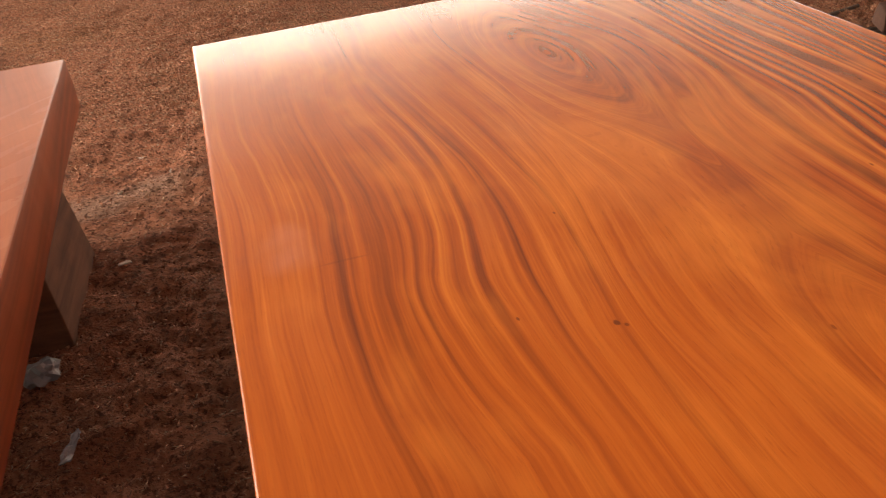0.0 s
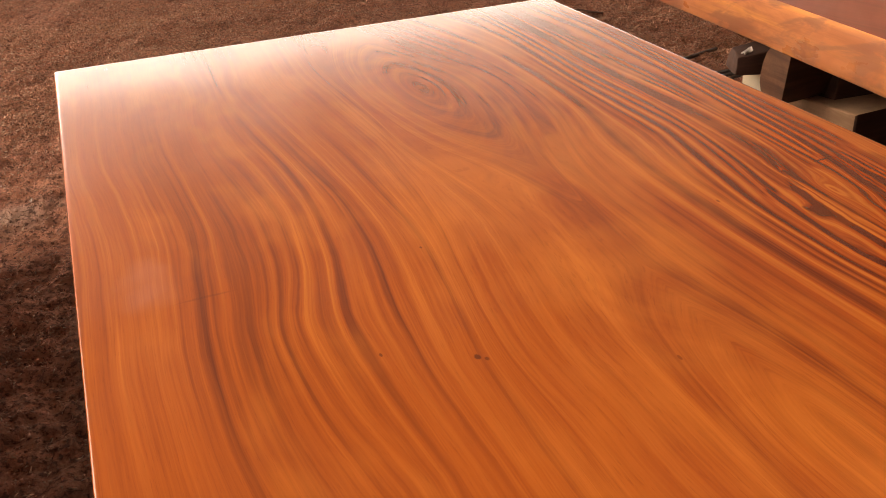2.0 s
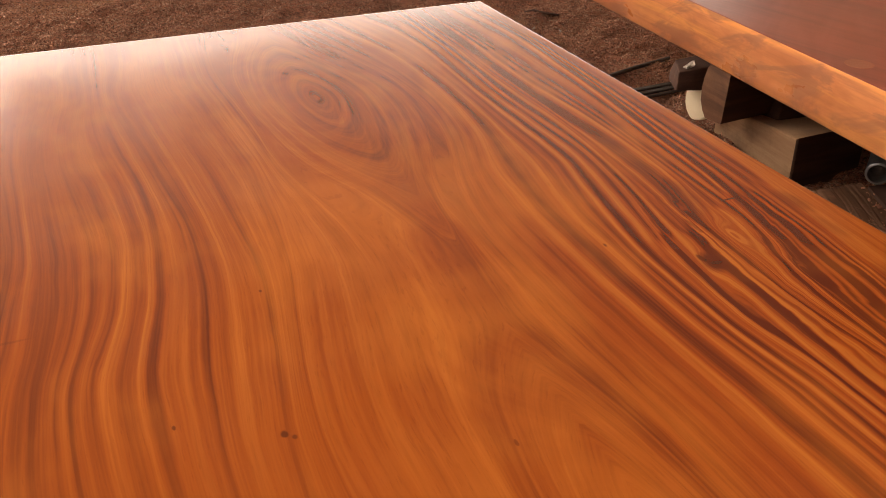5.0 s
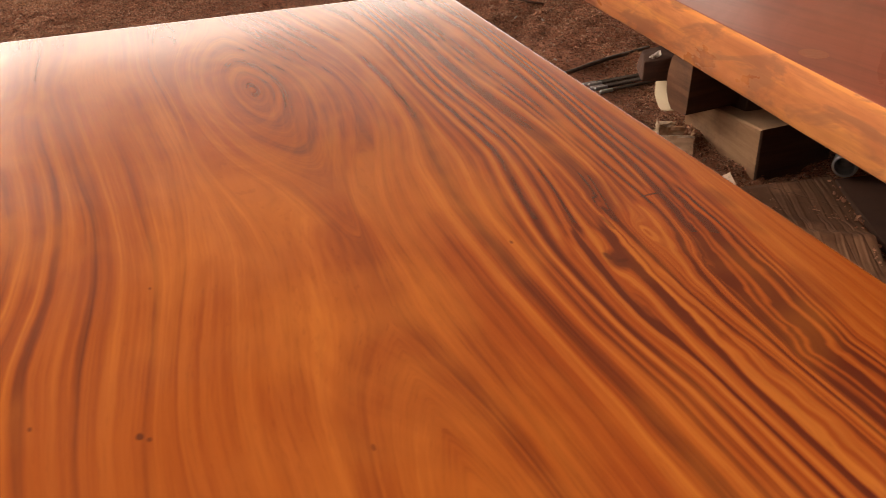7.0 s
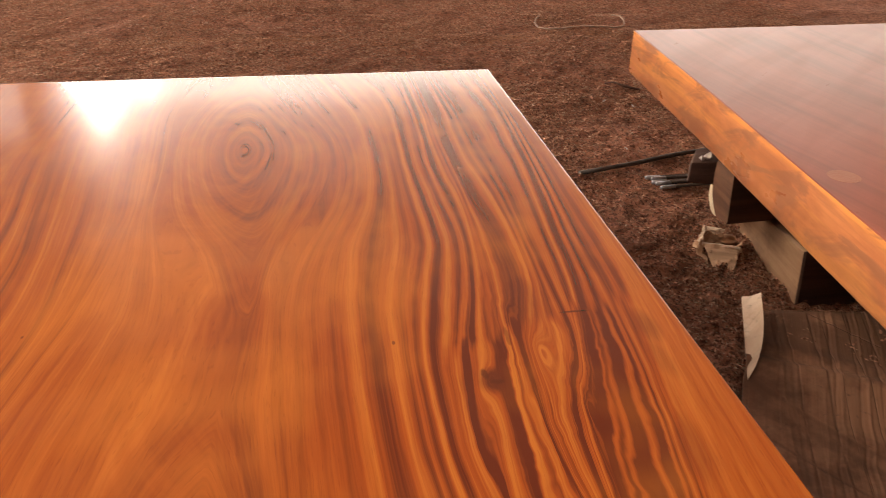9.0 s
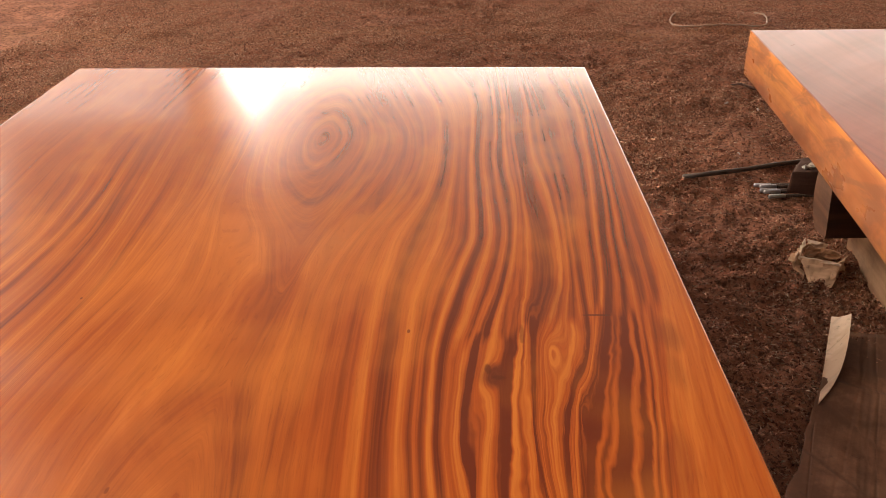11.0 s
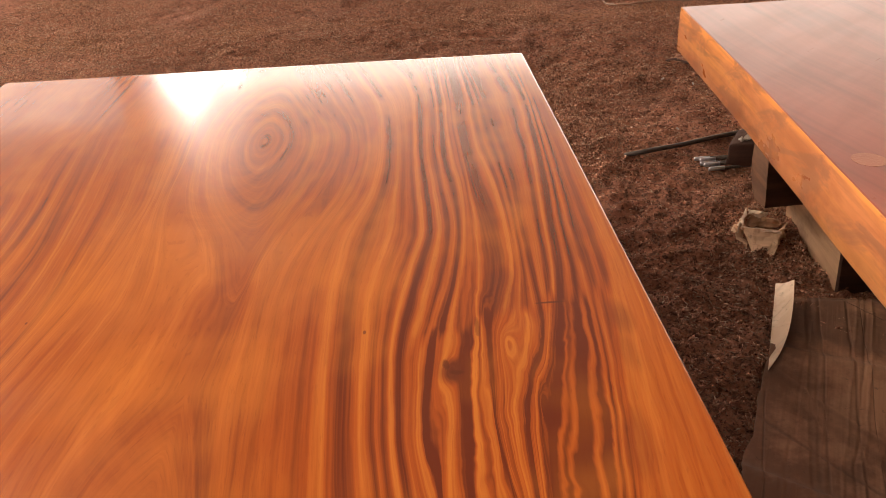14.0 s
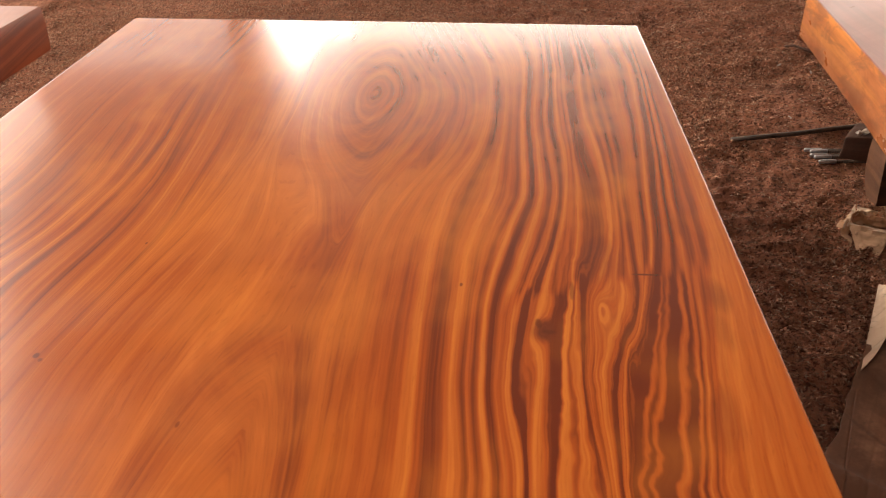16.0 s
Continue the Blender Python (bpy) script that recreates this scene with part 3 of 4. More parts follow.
# lines of one growth layer, from the pith outwards: where each crosses the stations GRAIN_Y
LINES_RIGHT = (
    (0.098, 0.142, 0.182, 0.221, 0.228, 0.206, 0.158, 0.125, 0.125, 0.128, 0.136),
    (0.209, 0.248, 0.281, 0.290, 0.289, 0.274, 0.235, 0.219, 0.219, 0.220, 0.227),
    (0.250, 0.286, 0.315, 0.324, 0.322, 0.315, 0.302, 0.275, 0.270, 0.267, 0.279),
    (0.299, 0.345, 0.360, 0.358, 0.353, 0.353, 0.352, 0.323, 0.302, 0.298, 0.309),
    (0.404, 0.411, 0.410, 0.405, 0.398, 0.401, 0.404, 0.384, 0.350, 0.335, 0.347),
    (0.423, 0.426, 0.428, 0.422, 0.419, 0.425, 0.419, 0.400, 0.375, 0.357, 0.356),
    (0.440, 0.444, 0.443, 0.438, 0.438, 0.439, 0.435, 0.425, 0.403, 0.390, 0.377),
)
LINES_BURL = (
    (0.456, 0.458, 0.460, 0.453, 0.449, 0.451, 0.461, 0.456, 0.420, 0.413, 0.421),
    (0.477, 0.478, 0.480, 0.475, 0.475, 0.485, 0.485, 0.473, 0.436, 0.419, 0.427),
    (0.498, 0.507, 0.513, 0.515, 0.517, 0.515, 0.508, 0.500, 0.491, 0.449, 0.439),
    (0.578, 0.583, 0.590, 0.584, 0.574, 0.560, 0.546, 0.531, 0.503, 0.466, 0.447),
    (0.599, 0.602, 0.603, 0.597, 0.587, 0.575, 0.559, 0.543, 0.514, 0.483, 0.453),
    (0.625, 0.621, 0.618, 0.612, 0.604, 0.594, 0.581, 0.572, 0.560, 0.542, 0.514),
    (0.641, 0.638, 0.636, 0.632, 0.628, 0.622, 0.616, 0.606, 0.588, 0.565, 0.539),
)
LINES_LEFT = (
    (-0.060, -0.085, -0.093, -0.085, -0.079, -0.076, -0.047, -0.025, -0.037, -0.061, -0.071),
    (-0.135, -0.140, -0.145, -0.135, -0.124, -0.117, -0.121, -0.137, -0.167, -0.187, -0.185),
    (-0.212, -0.220, -0.226, -0.219, -0.206, -0.193, -0.186, -0.184, -0.201, -0.226, -0.234),
    (-0.275, -0.285, -0.306, -0.299, -0.282, -0.266, -0.252, -0.258, -0.278, -0.289, -0.285),
    (-0.320, -0.322, -0.327, -0.325, -0.312, -0.294, -0.292, -0.306, -0.333, -0.335, -0.325),
    (-0.362, -0.366, -0.364, -0.382, -0.385, -0.365, -0.353, -0.365, -0.400, -0.396, -0.370),
    (-0.415, -0.422, -0.426, -0.442, -0.449, -0.442, -0.434, -0.437, -0.457, -0.459, -0.440),
    (-0.465, -0.470, -0.477, -0.482, -0.482, -0.473, -0.467, -0.480, -0.495, -0.498, -0.482),
    (-0.605, -0.607, -0.611, -0.616, -0.615, -0.599, -0.589, -0.593, -0.597, -0.592, -0.589),
)
DEPTH_RIGHT = (0.170, 0.247, 0.294, 0.333, 0.383, 0.403, 0.422, 0.441, 0.464, 0.501, 0.542, 0.555, 0.580, 0.608)
DEPTH_LEFT = (0.170, 0.245, 0.310, 0.384, 0.422, 0.486, 0.555, 0.592, 0.713)
# small eyes in the burl: where, how wide and long, how deep
BURL_EYES = ((0.368, 0.890, 0.011, 0.024, 0.013), (0.446, 0.938, 0.011, 0.036, 0.017), (0.354, 0.775, 0.010, 0.080, -0.010), (0.470, 0.850, 0.007, 0.060, 0.014), (0.420, 0.865, 0.008, 0.070, -0.010), (0.425, 1.010, 0.006, 0.040, 0.010))


def step01(v, a, b):
    t = np.clip((v - a) / (b - a), 0, 1)
    return t * t * (3 - 2 * t)


def bent(values, y):
    """A smooth curve through values at the stations GRAIN_Y, held beyond them."""
    s, v = np.array(GRAIN_Y)[::-1], np.array(values)[::-1]
    y = np.clip(y, s[0], s[-1])
    m = np.gradient(v, s)
    k = np.clip(np.searchsorted(s, y) - 1, 0, len(s) - 2)
    h = s[k + 1] - s[k]
    t = (y - s[k]) / h
    return (2 * t ** 3 - 3 * t ** 2 + 1) * v[k] + (t ** 3 - 2 * t ** 2 + t) * h * m[k] + (3 * t ** 2 - 2 * t ** 3) * v[k + 1] + (t ** 3 - t ** 2) * h * m[k + 1]


def table_flow(x, y):
    """Depth of the growth layers seen on the table's top: rings round the knot, a pointed flame below it, stripes on both sides."""
    x, y = np.asarray(x, float), np.asarray(y, float)
    rights = [bent(v, y) for v in LINES_RIGHT + LINES_BURL] + [np.full_like(x, HALF + 0.05)]
    lefts = [bent(v, y) for v in LINES_LEFT] + [np.full_like(x, -HALF - 0.05)]
    deep_r, deep_l = DEPTH_RIGHT + (DEPTH_RIGHT[-1] + 0.075,), DEPTH_LEFT + (DEPTH_LEFT[-1] + 0.10,)
    xr, xl = rights[0], lefts[0]
    # the heart, between the innermost lines
    axis = KNOT[0] + 0.03 * step01(-y, -1.60, -1.25) - 0.035 * step01(-y, -1.15, -0.75)
    u = np.where(x > axis, (x - axis) / np.maximum(xr - axis, 0.03), (axis - x) / np.maximum(axis - xl, 0.03))
    v = np.where(y < KNOT[1], (KNOT[1] - y) / 0.60, (y - KNOT[1]) / 0.56)
    ring = (np.clip(u, 0, 1) ** 1.8 + np.clip(v, 0, 1) ** 1.7) ** (1 / 1.75)
    sunk = 0.035 * step01(v, 0.6, 1.0) + 0.080 * step01(-y, -0.92, -0.50)
    f = HEART * np.clip(ring, 0, 1) - sunk * (1 - np.clip(u, 0, 1) ** 1.15)
    for lines, deep, sign in ((rights, deep_r, 1), (lefts, deep_l, -1)):
        for a, b, fa, fb in zip(lines, lines[1:], deep, deep[1:]):
            t = sign * (x - a) / np.maximum(sign * (b - a), 0.004)
            f = np.where((sign * (x - a) > 0), fa + (fb - fa) * np.clip(t, 0, 1), f)
    for ex, ey, sx, sy, a in BURL_EYES:
        f = f + a * np.exp(-((x - ex - 0.10 * (y - ey)) / sx) ** 2 - ((y - ey) / sy) ** 2)
    return f


def set_attr(me, name, values):
    me.attributes.new(name, "FLOAT", "POINT").data.foreach_set("value", np.asarray(values, np.float32))


def table_mesh():
    """Rectangular slab with eased arrises; dense on top, so that it can carry the flow of the grain."""
    nx, e = 300, 0.004
    xs = np.linspace(-HALF + e, HALF - e, nx)
    ys = np.concatenate([np.linspace(NEAR_Y + e, 0.40, 24)[:-1], np.linspace(0.40, FAR_Y - e, 320)])
    ny = len(ys)
    verts = [(x, y, TOP) for y in ys for x in xs]
    faces = [(j * nx + i, j * nx + i + 1, (j + 1) * nx + i + 1, (j + 1) * nx + i) for j in range(ny - 1) for i in range(nx - 1)]
    rim = [i for i in range(nx)] + [j * nx + nx - 1 for j in range(1, ny)] + [(ny - 1) * nx + i for i in range(nx - 2, -1, -1)] + [j * nx for j in range(ny - 2, 0, -1)]
    last = rim
    cy, hy = (FAR_Y + NEAR_Y) / 2, (FAR_Y - NEAR_Y) / 2
    for inset, z in ((0.0020, TOP - 0.0005), (0.0005, TOP - 0.0019), (0.0, TOP - 0.004), (0.0, TOP - 0.06), (0.001, TOP - 0.12), (0.006, TOP - 0.126)):
        ring = []
        for i in rim:
            x, y, _ = verts[i]
            ring.append(len(verts))
            verts.append((x * (HALF - inset) / (HALF - e), cy + (y - cy) * (hy - inset) / (hy - e), z))
        for a in range(len(rim)):
            b = (a + 1) % len(rim)
            faces.append((last[a], ring[a], ring[b], last[b]))
        last = ring
    faces.append(tuple(last))
    me = bpy.data.meshes.new("slab")
    me.from_pydata(verts, [], faces)
    v = np.array(verts)
    x, y, z = v.T
    f = table_flow(x, y)
    set_attr(me, "flow", f + 0.7 * (TOP - z))
    burl = np.exp(-((x - 0.44) / 0.12) ** 2 - ((y - 0.80) / 0.29) ** 2)
    set_attr(me, "burl", burl)
    rings = np.exp(-((x - KNOT[0]) / 0.22) ** 2 - ((y - KNOT[1]) / 0.36) ** 2)
    right = step01(x, 0.06, 0.24) * (1 - 0.6 * step01(f, 0.60, 0.64)) * (1 - 0.55 * step01(y, 1.15, 1.9))
    left = step01(-x, 0.14, 0.30) * (1 - 0.5 * step01(-x, 0.50, 0.60)) * np.exp(-((y - 1.12) / 0.34) ** 2)
    pale = step01(y, 1.15, 1.75) * step01(-x, 0.0, 0.25)
    pale = pale + step01(-y, -1.02, -0.72) * step01(-x, 0.0, 0.2)
    set_attr(me, "streak", 0.58 - 0.30 * pale + 0.28 * rings * (1 - right) + 0.44 * right + 0.18 * left + 0.1 * burl)
    me.polygons.foreach_set("use_smooth", [True] * len(me.polygons))
    return me


def rough_slab(name, outline, z0, z1, mats, wave, seed, flow_scale=1.0):
    """A slab lofted from an outline, with slightly wavy natural sides: mats are top and side."""
    n = len(outline)
    c = np.mean(outline, axis=0)
    verts, faces, slots = [], [], []
    rings = []
    th = z1 - z0
    for inset, z in ((0.0035, z1), (0.001, z1 - 0.0012), (0.0, z1 - 0.004), (0.0, z1 - 0.35 * th), (0.0005, z1 - 0.7 * th), (0.001, z0 + 0.004), (0.004, z0)):
        ring = []
        for k, (x, y) in enumerate(outline):
            d = np.array(outline[(k + 1) % n]) - np.array(outline[k - 1])
            out = np.array((d[1], -d[0])) / max(np.hypot(*d), 1e-6)
            w = wave * (vnoise(x * 1.0 + seed, y + 0.5 * (z1 - z), 0.22) + 0.5 * vnoise(x + seed, y + z * 1.5, 0.07)) * (0.4 if z > z1 - 0.01 else 1.0)
            p = np.array((x, y)) - out * (inset - float(w))
            ring.append(len(verts))
            verts.append((p[0], p[1], z))
        rings.append(ring)
    for a, b in zip(rings, rings[1:]):
        for k in range(n):
            faces.append((a[k], b[k], b[(k + 1) % n], a[(k + 1) % n]))
            slots.append(1 if verts[a[k]][2] < z1 - 0.001 else 0)
    # inner rings keep the top flat and give it points that carry the grain
    last = rings[0]
    for s in (0.75, 0.5, 0.25):
        ring = []
        for k in rings[0]:
            ring.append(len(verts))
            verts.append((c[0] + (verts[k][0] - c[0]) * s, c[1] + (verts[k][1] - c[1]) * s, z1))
        for k in range(n):
            faces.append((last[k], last[(k + 1) % n], ring[(k + 1) % n], ring[k]))
            slots.append(0)
        last = ring
    faces.append(tuple(last))
    slots.append(0)
    faces.append(tuple(reversed(rings[-1])))
    slots.append(1)
    me = bpy.data.meshes.new(name)
    me.from_pydata(verts, [], faces)
    me.polygons.foreach_set("material_index", slots)
    me.polygons.foreach_set("use_smooth", [k == 1 for k in slots])
    # the corners stay crisp
    for e in me.edges:
        a, b = e.vertices
        if max(a, b) < 7 * n and a % n == b % n:
            k = a % n
            p, q, s = (np.array(outline[(k + i) % n]) for i in (-1, 0, 1))
            d, g = q - p, s - q
            e.use_edge_sharp = abs(math.atan2(d[0] * g[1] - d[1] * g[0], d @ g)) > 0.5
    v = np.array(verts)
    set_attr(me, "flow", flow_scale * (0.9 * v[:, 0] + 0.12 * np.sin(v[:, 1] * 1.7 + seed) + 1.6 * (z1 - v[:, 2])))
    set_attr(me, "burl", np.full(len(v), 0.12))
    set_attr(me, "streak", np.full(len(v), 0.7))
    return me


def along(points, step):
    """Points every step along a closed outline."""
    out = []
    for a, b in zip(points, points[1:] + points[:1]):
        a, b = np.array(a), np.array(b)
        m = max(1, int(np.hypot(*(b - a)) / step))
        out += [tuple(a + (b - a) * i / m) for i in range(m)]
    return out


table = thing("slab_table", 0, 0, 0, "polished orange-brown hardwood table slab with dark stripes and ring knot", "table slab")
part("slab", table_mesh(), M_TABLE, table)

# counter-clockwise seen from above
R_OUT = along([(0.84, -1.25), (2.20, -1.25), (2.10, 2.466), (1.148, 2.440), (1.098, 1.78), (1.038, 1.12)], 0.03)
rslab = thing("wood_slab", 0, 0, 0, "thick reddish-brown polished slab with a glowing orange natural edge", "wood slab", "slabs in the yard")
part("slab", rough_slab("slab", R_OUT, 0.287, 0.413, None, 0.005, 4.0), [M_RSLAB, M_SAP], rslab)
bm = bmesh.new()
bmesh.ops.create_circle(bm, cap_ends=True, segments=28, radius=0.029, matrix=pose(1.124, 1.354, 0.4133))
r = bmesh.ops.extrude_face_region(bm, geom=list(bm.faces))
bmesh.ops.translate(bm, vec=(0, 0, -0.02), verts=[g for g in r["geom"] if isinstance(g, bmesh.types.BMVert)])
part("plug", bm, plain_wood("pale_plug_wood", (0.47, 0.172, 0.090), (0.40, 0.14, 0.074), 0.36, 1.0, 0.1), rslab, "round pale wooden plug")

L_OUT = along([(-2.15, -0.25), (-0.952, -0.25), (-0.950, 2.254), (-2.12, 2.262)], 0.03)
lslab = thing("wood_slab", 0, 0, 0, "thick reddish polished slab with a straight dark side", "wood slab", "slabs in the yard")
part("slab", rough_slab("slab", L_OUT, 0.268, 0.39, None, 0.003, 9.0), [M_LSLAB, M_LSIDE], lslab)

# ---- supports ----


def beam(name, x, y, z, sx, sy, sz, rz, mat, label, group="", rough=0.003, seed=0):
    ob = part(name, block_bm(sx, sy, sz, 0.006, rough, 2, seed), mat)
    ob.matrix_world = pose(x, y, z, 0, 0, rz)
    return tagged(ob, label, "timber block", group)


for sx, sy in ((-0.35, 0.25), (0.35, 0.25), (-0.35, 1.65), (0.35, 1.65)):
    beam("timber_block", sx, sy, -0.02, 0.16, 0.30, TOP - 0.126 + 0.02, 3, M_BROWNWOOD, "brown sawn timber block carrying the polished table slab", "blocks below the table", 0.0)
for sx, sy in ((1.75, 1.95), (1.30, 0.25), (1.85, 0.25)):
    beam("timber_block", sx, sy, -0.02, 0.15, 0.28, 0.307, -4, M_DARKWOOD, "dark weathered timber block below a slab", "blocks below the slabs", 0.0)
for sx, sy in ((-1.25, 0.3), (-1.8, 0.3), (-1.8, 1.8)):
    beam("timber_block", sx, sy, -0.02, 0.15, 0.28, 0.288, 4, M_DARKWOOD, "dark weathered timber block below a slab", "blocks below the slabs", 0.0)


def hexa(corners, bevel=0.005, rough=0.002, seed=0):
    """A block from its four lower and four upper corners."""
    bm = bmesh.new()
    v = [bm.verts.new(c) for c in corners]
    for f in ((0, 3, 2, 1), (4, 5, 6, 7), (0, 1, 5, 4), (1, 2, 6, 5), (2, 3, 7, 6), (3, 0, 4, 7)):
        bm.faces.new([v[i] for i in f])
    bmesh.ops.bevel(bm, geom=list(bm.edges), offset=bevel, segments=2, profile=0.6, affect="EDGES")
    bmesh.ops.subdivide_edges(bm, edges=[e for e in bm.edges if e.calc_length() > 0.04], cuts=3, use_grid_fill=True)
    for w in bm.verts:
        w.co += rough * noise.noise_vector(w.co * 25 + Vector((seed * 3.7, 0, 0)))
    return bm


def sheet_bm(corners, nu, nv, thick, lift=None, ragged=0.0, seed=0):
    """A thin sheet between four corners (u runs 0-1, v runs 0-3); lift(u, v) raises it; ragged frays its rim."""
    a, b, c, d = (Vector(p) for p in corners)
    bm = bmesh.new()
    grid = []
    normal = (b - a).cross(d - a).normalized()
    for j in range(nv + 1):
        row = []
        for i in range(nu + 1):
            u, v = i / nu, j / nv
            p = (a * (1 - u) + b * u) * (1 - v) + (d * (1 - u) + c * u) * v
            if lift:
                p += normal * lift(u, v)
            if ragged and (i in (0, nu) or j in (0, nv)):
                p += ragged * noise.noise_vector(p * 45 + Vector((seed * 5.3, 0, 0)))
            row.append(bm.verts.new(p))
        grid.append(row)
    faces = [bm.faces.new((grid[j][i], grid[j][i + 1], grid[j + 1][i + 1], grid[j + 1][i])) for j in range(nv) for i in range(nu)]
    r = bmesh.ops.extrude_face_region(bm, geom=faces)
    bmesh.ops.translate(bm, vec=-thick * normal, verts=[g for g in r["geom"] if isinstance(g, bmesh.types.BMVert)])
    return bm


def ripple(size, amount, seed=0.0):
    return lambda u, v: amount * (float(vnoise(u + seed, v * 1.3, size)) + 0.5 * float(vnoise(u * 1.1, v + seed, size * 0.4)))


# blocks below the red-brown slab
bm = bmesh.new()
sect = ((1.558, -0.03), (1.562, 0.139), (1.775, 0.114), (1.900, 0.046), (1.905, -0.03))
ends = []
for dx in (0.0, 0.004, 0.236, 0.24):
    grow = 0.004 if dx in (0.0, 0.24) else 0.0
    ends.append([bm.verts.new((1.250 + dx + 0.10 * (y - 1.56) - 0.06 * z + 0.002 * noise.noise(Vector((y * 30, z * 30, dx))), y + grow * (1 if y < 1.7 else -1), z - grow)) for y, z in sect])
for p, q in zip(ends, ends[1:]):
    for i in range(5):
        # the south end takes dark wood, painting in the shade that lies on it
        bm.faces.new((p[i], p[(i + 1) % 5], q[(i + 1) % 5], q[i])).material_index = 1 if i == 0 else 0
bm.faces.new(ends[0])
bm.faces.new(ends[-1])
tagged(part("timber_block", bm, [M_PALEWOOD, M_DARKWOOD]), "pale sawn timber block below a slab, its shaded end painted dark", "timber block", "blocks below the slabs")
# half-round beam end on top of it
bm = bmesh.new()
sect = [(0.030, 0.128), (0.026, 0.137), (0.000, 0.275), (0.006, 0.284), (0.075, 0.284), (0.092, 0.262), (0.106, 0.228), (0.114, 0.195), (0.116, 0.165), (0.108, 0.138), (0.095, 0.120)]
ends = []
for x in (1.139, 1.143, 1.30, 1.42):
    ends.append([bm.verts.new((x - 0.16 * (z - 0.137) + 0.05 * y, 1.700 + y + 0.05 * (x - 1.13), z)) for y, z in sect])
for p, q in zip(ends, ends[1:]):
    for i in range(len(sect)):
        # its south face is likewise coloured dark in place of shade
        bm.faces.new((p[i], p[(i + 1) % len(sect)], q[(i + 1) % len(sect)], q[i])).material_index = 1 if i < 2 else 0
bm.faces.new(ends[0])
bm.faces.new(ends[-1])
tagged(part("timber_offcut", bm, [M_BROWNWOOD, M_DARKWOOD]), "brown half-round timber offcut on a pale block, its shaded face painted dark", "timber block", "blocks below the slabs")
tagged(part("timber_block", hexa([(1.31, 1.70, 0.10), (1.56, 1.66, 0.10), (1.58, 1.95, 0.06), (1.32, 1.97, 0.06), (1.31, 1.70, 0.284), (1.56, 1.66, 0.284), (1.58, 1.95, 0.284), (1.32, 1.97, 0.284)], 0.005, 0.002, 5), M_DARKWOOD), "dark timber block wedged below a slab", "timber block", "blocks below the slabs")
# pale round slice leaning on it
bm = bmesh.new()
for k, r in ((0, 0.054), (1, 0.058), (2, 0.058), (3, 0.053)):
    for i in range(28):
        a = 2 * math.pi * i / 28
        rr = r * (1 + 0.05 * math.sin(3 * a) + 0.02 * math.sin(7 * a))
        bm.verts.new((rr * math.cos(a), rr * math.sin(a), (0, 0.003, 0.197, 0.20)[k]))
bm.verts.ensure_lookup_table()
for k in range(3):
    for i in range(28):
        bm.faces.new([bm.verts[j] for j in (k * 28 + i, k * 28 + (i + 1) % 28, (k + 1) * 28 + (i + 1) % 28, (k + 1) * 28 + i)])
bm.faces.new([bm.verts[i] for i in range(28)])
bm.faces.new([bm.verts[84 + i] for i in range(28)])
ob = tagged(part("short_log", bm, plain_wood("fresh_pale_wood", (0.78, 0.66, 0.46), (0.66, 0.50, 0.33), 0.7, 1.0, 0.1)), "pale round end of a short log lying behind a block", "wood offcut")
ob.matrix_world = pose(1.206, 1.905, 0.120, 0, 90, -4)

# wooden shim under the slab
tagged(part("wooden_shim", hexa([(1.150, 1.640, 0.262), (1.165, 1.640, 0.262), (1.235, 1.72, 0.272), (1.20, 1.73, 0.272), (1.150, 1.640, 0.272), (1.165, 1.640, 0.272), (1.235, 1.72, 0.288), (1.20, 1.73, 0.288)], 0.001, 0.0005), M_GREYWOOD), "thin greyish wooden shim under the slab edge", "shim")

# dark block on the log, with torn paper on it
tagged(part("timber_block", hexa([(1.094, 1.868, 0.176), (1.30, 1.845, 0.158), (1.31, 1.955, 0.158), (1.150, 1.975, 0.170), (1.100, 1.872, 0.228), (1.29, 1.85, 0.240), (1.30, 1.95, 0.240), (1.155, 1.966, 0.226)], 0.006, 0.003, 8), M_DARKWOOD), "small dark timber block lying on a short log", "timber block", "blocks below the slabs")
bm = sheet_bm([(1.128, 1.878, 0.236), (1.153, 1.875, 0.238), (1.158, 1.890, 0.239), (1.131, 1.894, 0.237)], 12, 8, 0.0015, ripple(0.16, 0.007, 2.0), 0.010, 3)
tagged(part("torn_paper", bm, M_PAPER), "torn crumpled pale paper lying on a block", "paper")

# steel rods
for k, (x, y, ln) in enumerate(((1.176, 2.277, 0.34), (1.186, 2.258, 0.33), (1.182, 2.241, 0.36), (1.186, 2.222, 0.34), (1.193, 2.201, 0.36))):
    z = 0.010 + 0.004 * (k % 2)
    rod = thing("steel_rod", x, y, z, "bare steel threaded rod lying on the soil", "metal rod", "steel rods", rz=1.5 + 0.8 * k)
    smooth(part("end", tube_bm([(0, 0, 0), (0.002, 0, 0), (0.045, 0, 0), (0.047, 0, 0)], [0.0045, 0.006, 0.006, 0.005], 10), M_STEEL, rod, "bright smooth rod end"))
    pts, rad = [], []
    for i in range(90):
        pts.append((0.047 + (ln - 0.047) * i / 89, 0, 0))
        rad.append(0.0056 if i % 2 else 0.0046)
    part("thread", tube_bm(pts, rad, 8), M_IRON, rod, "dark ribbed thread")

bar = [(0.985, 2.330, 0.012), (1.06, 2.346, 0.015), (1.178, 2.372, 0.018), (1.28, 2.401, 0.022), (1.375, 2.428, 0.022), (1.56, 2.48, 0.016)]
tagged(smooth(part("iron_bar", tube_bm(bar, 0.0072, 10), M_IRON)), "thin dark iron bar lying on the soil", "metal bar")

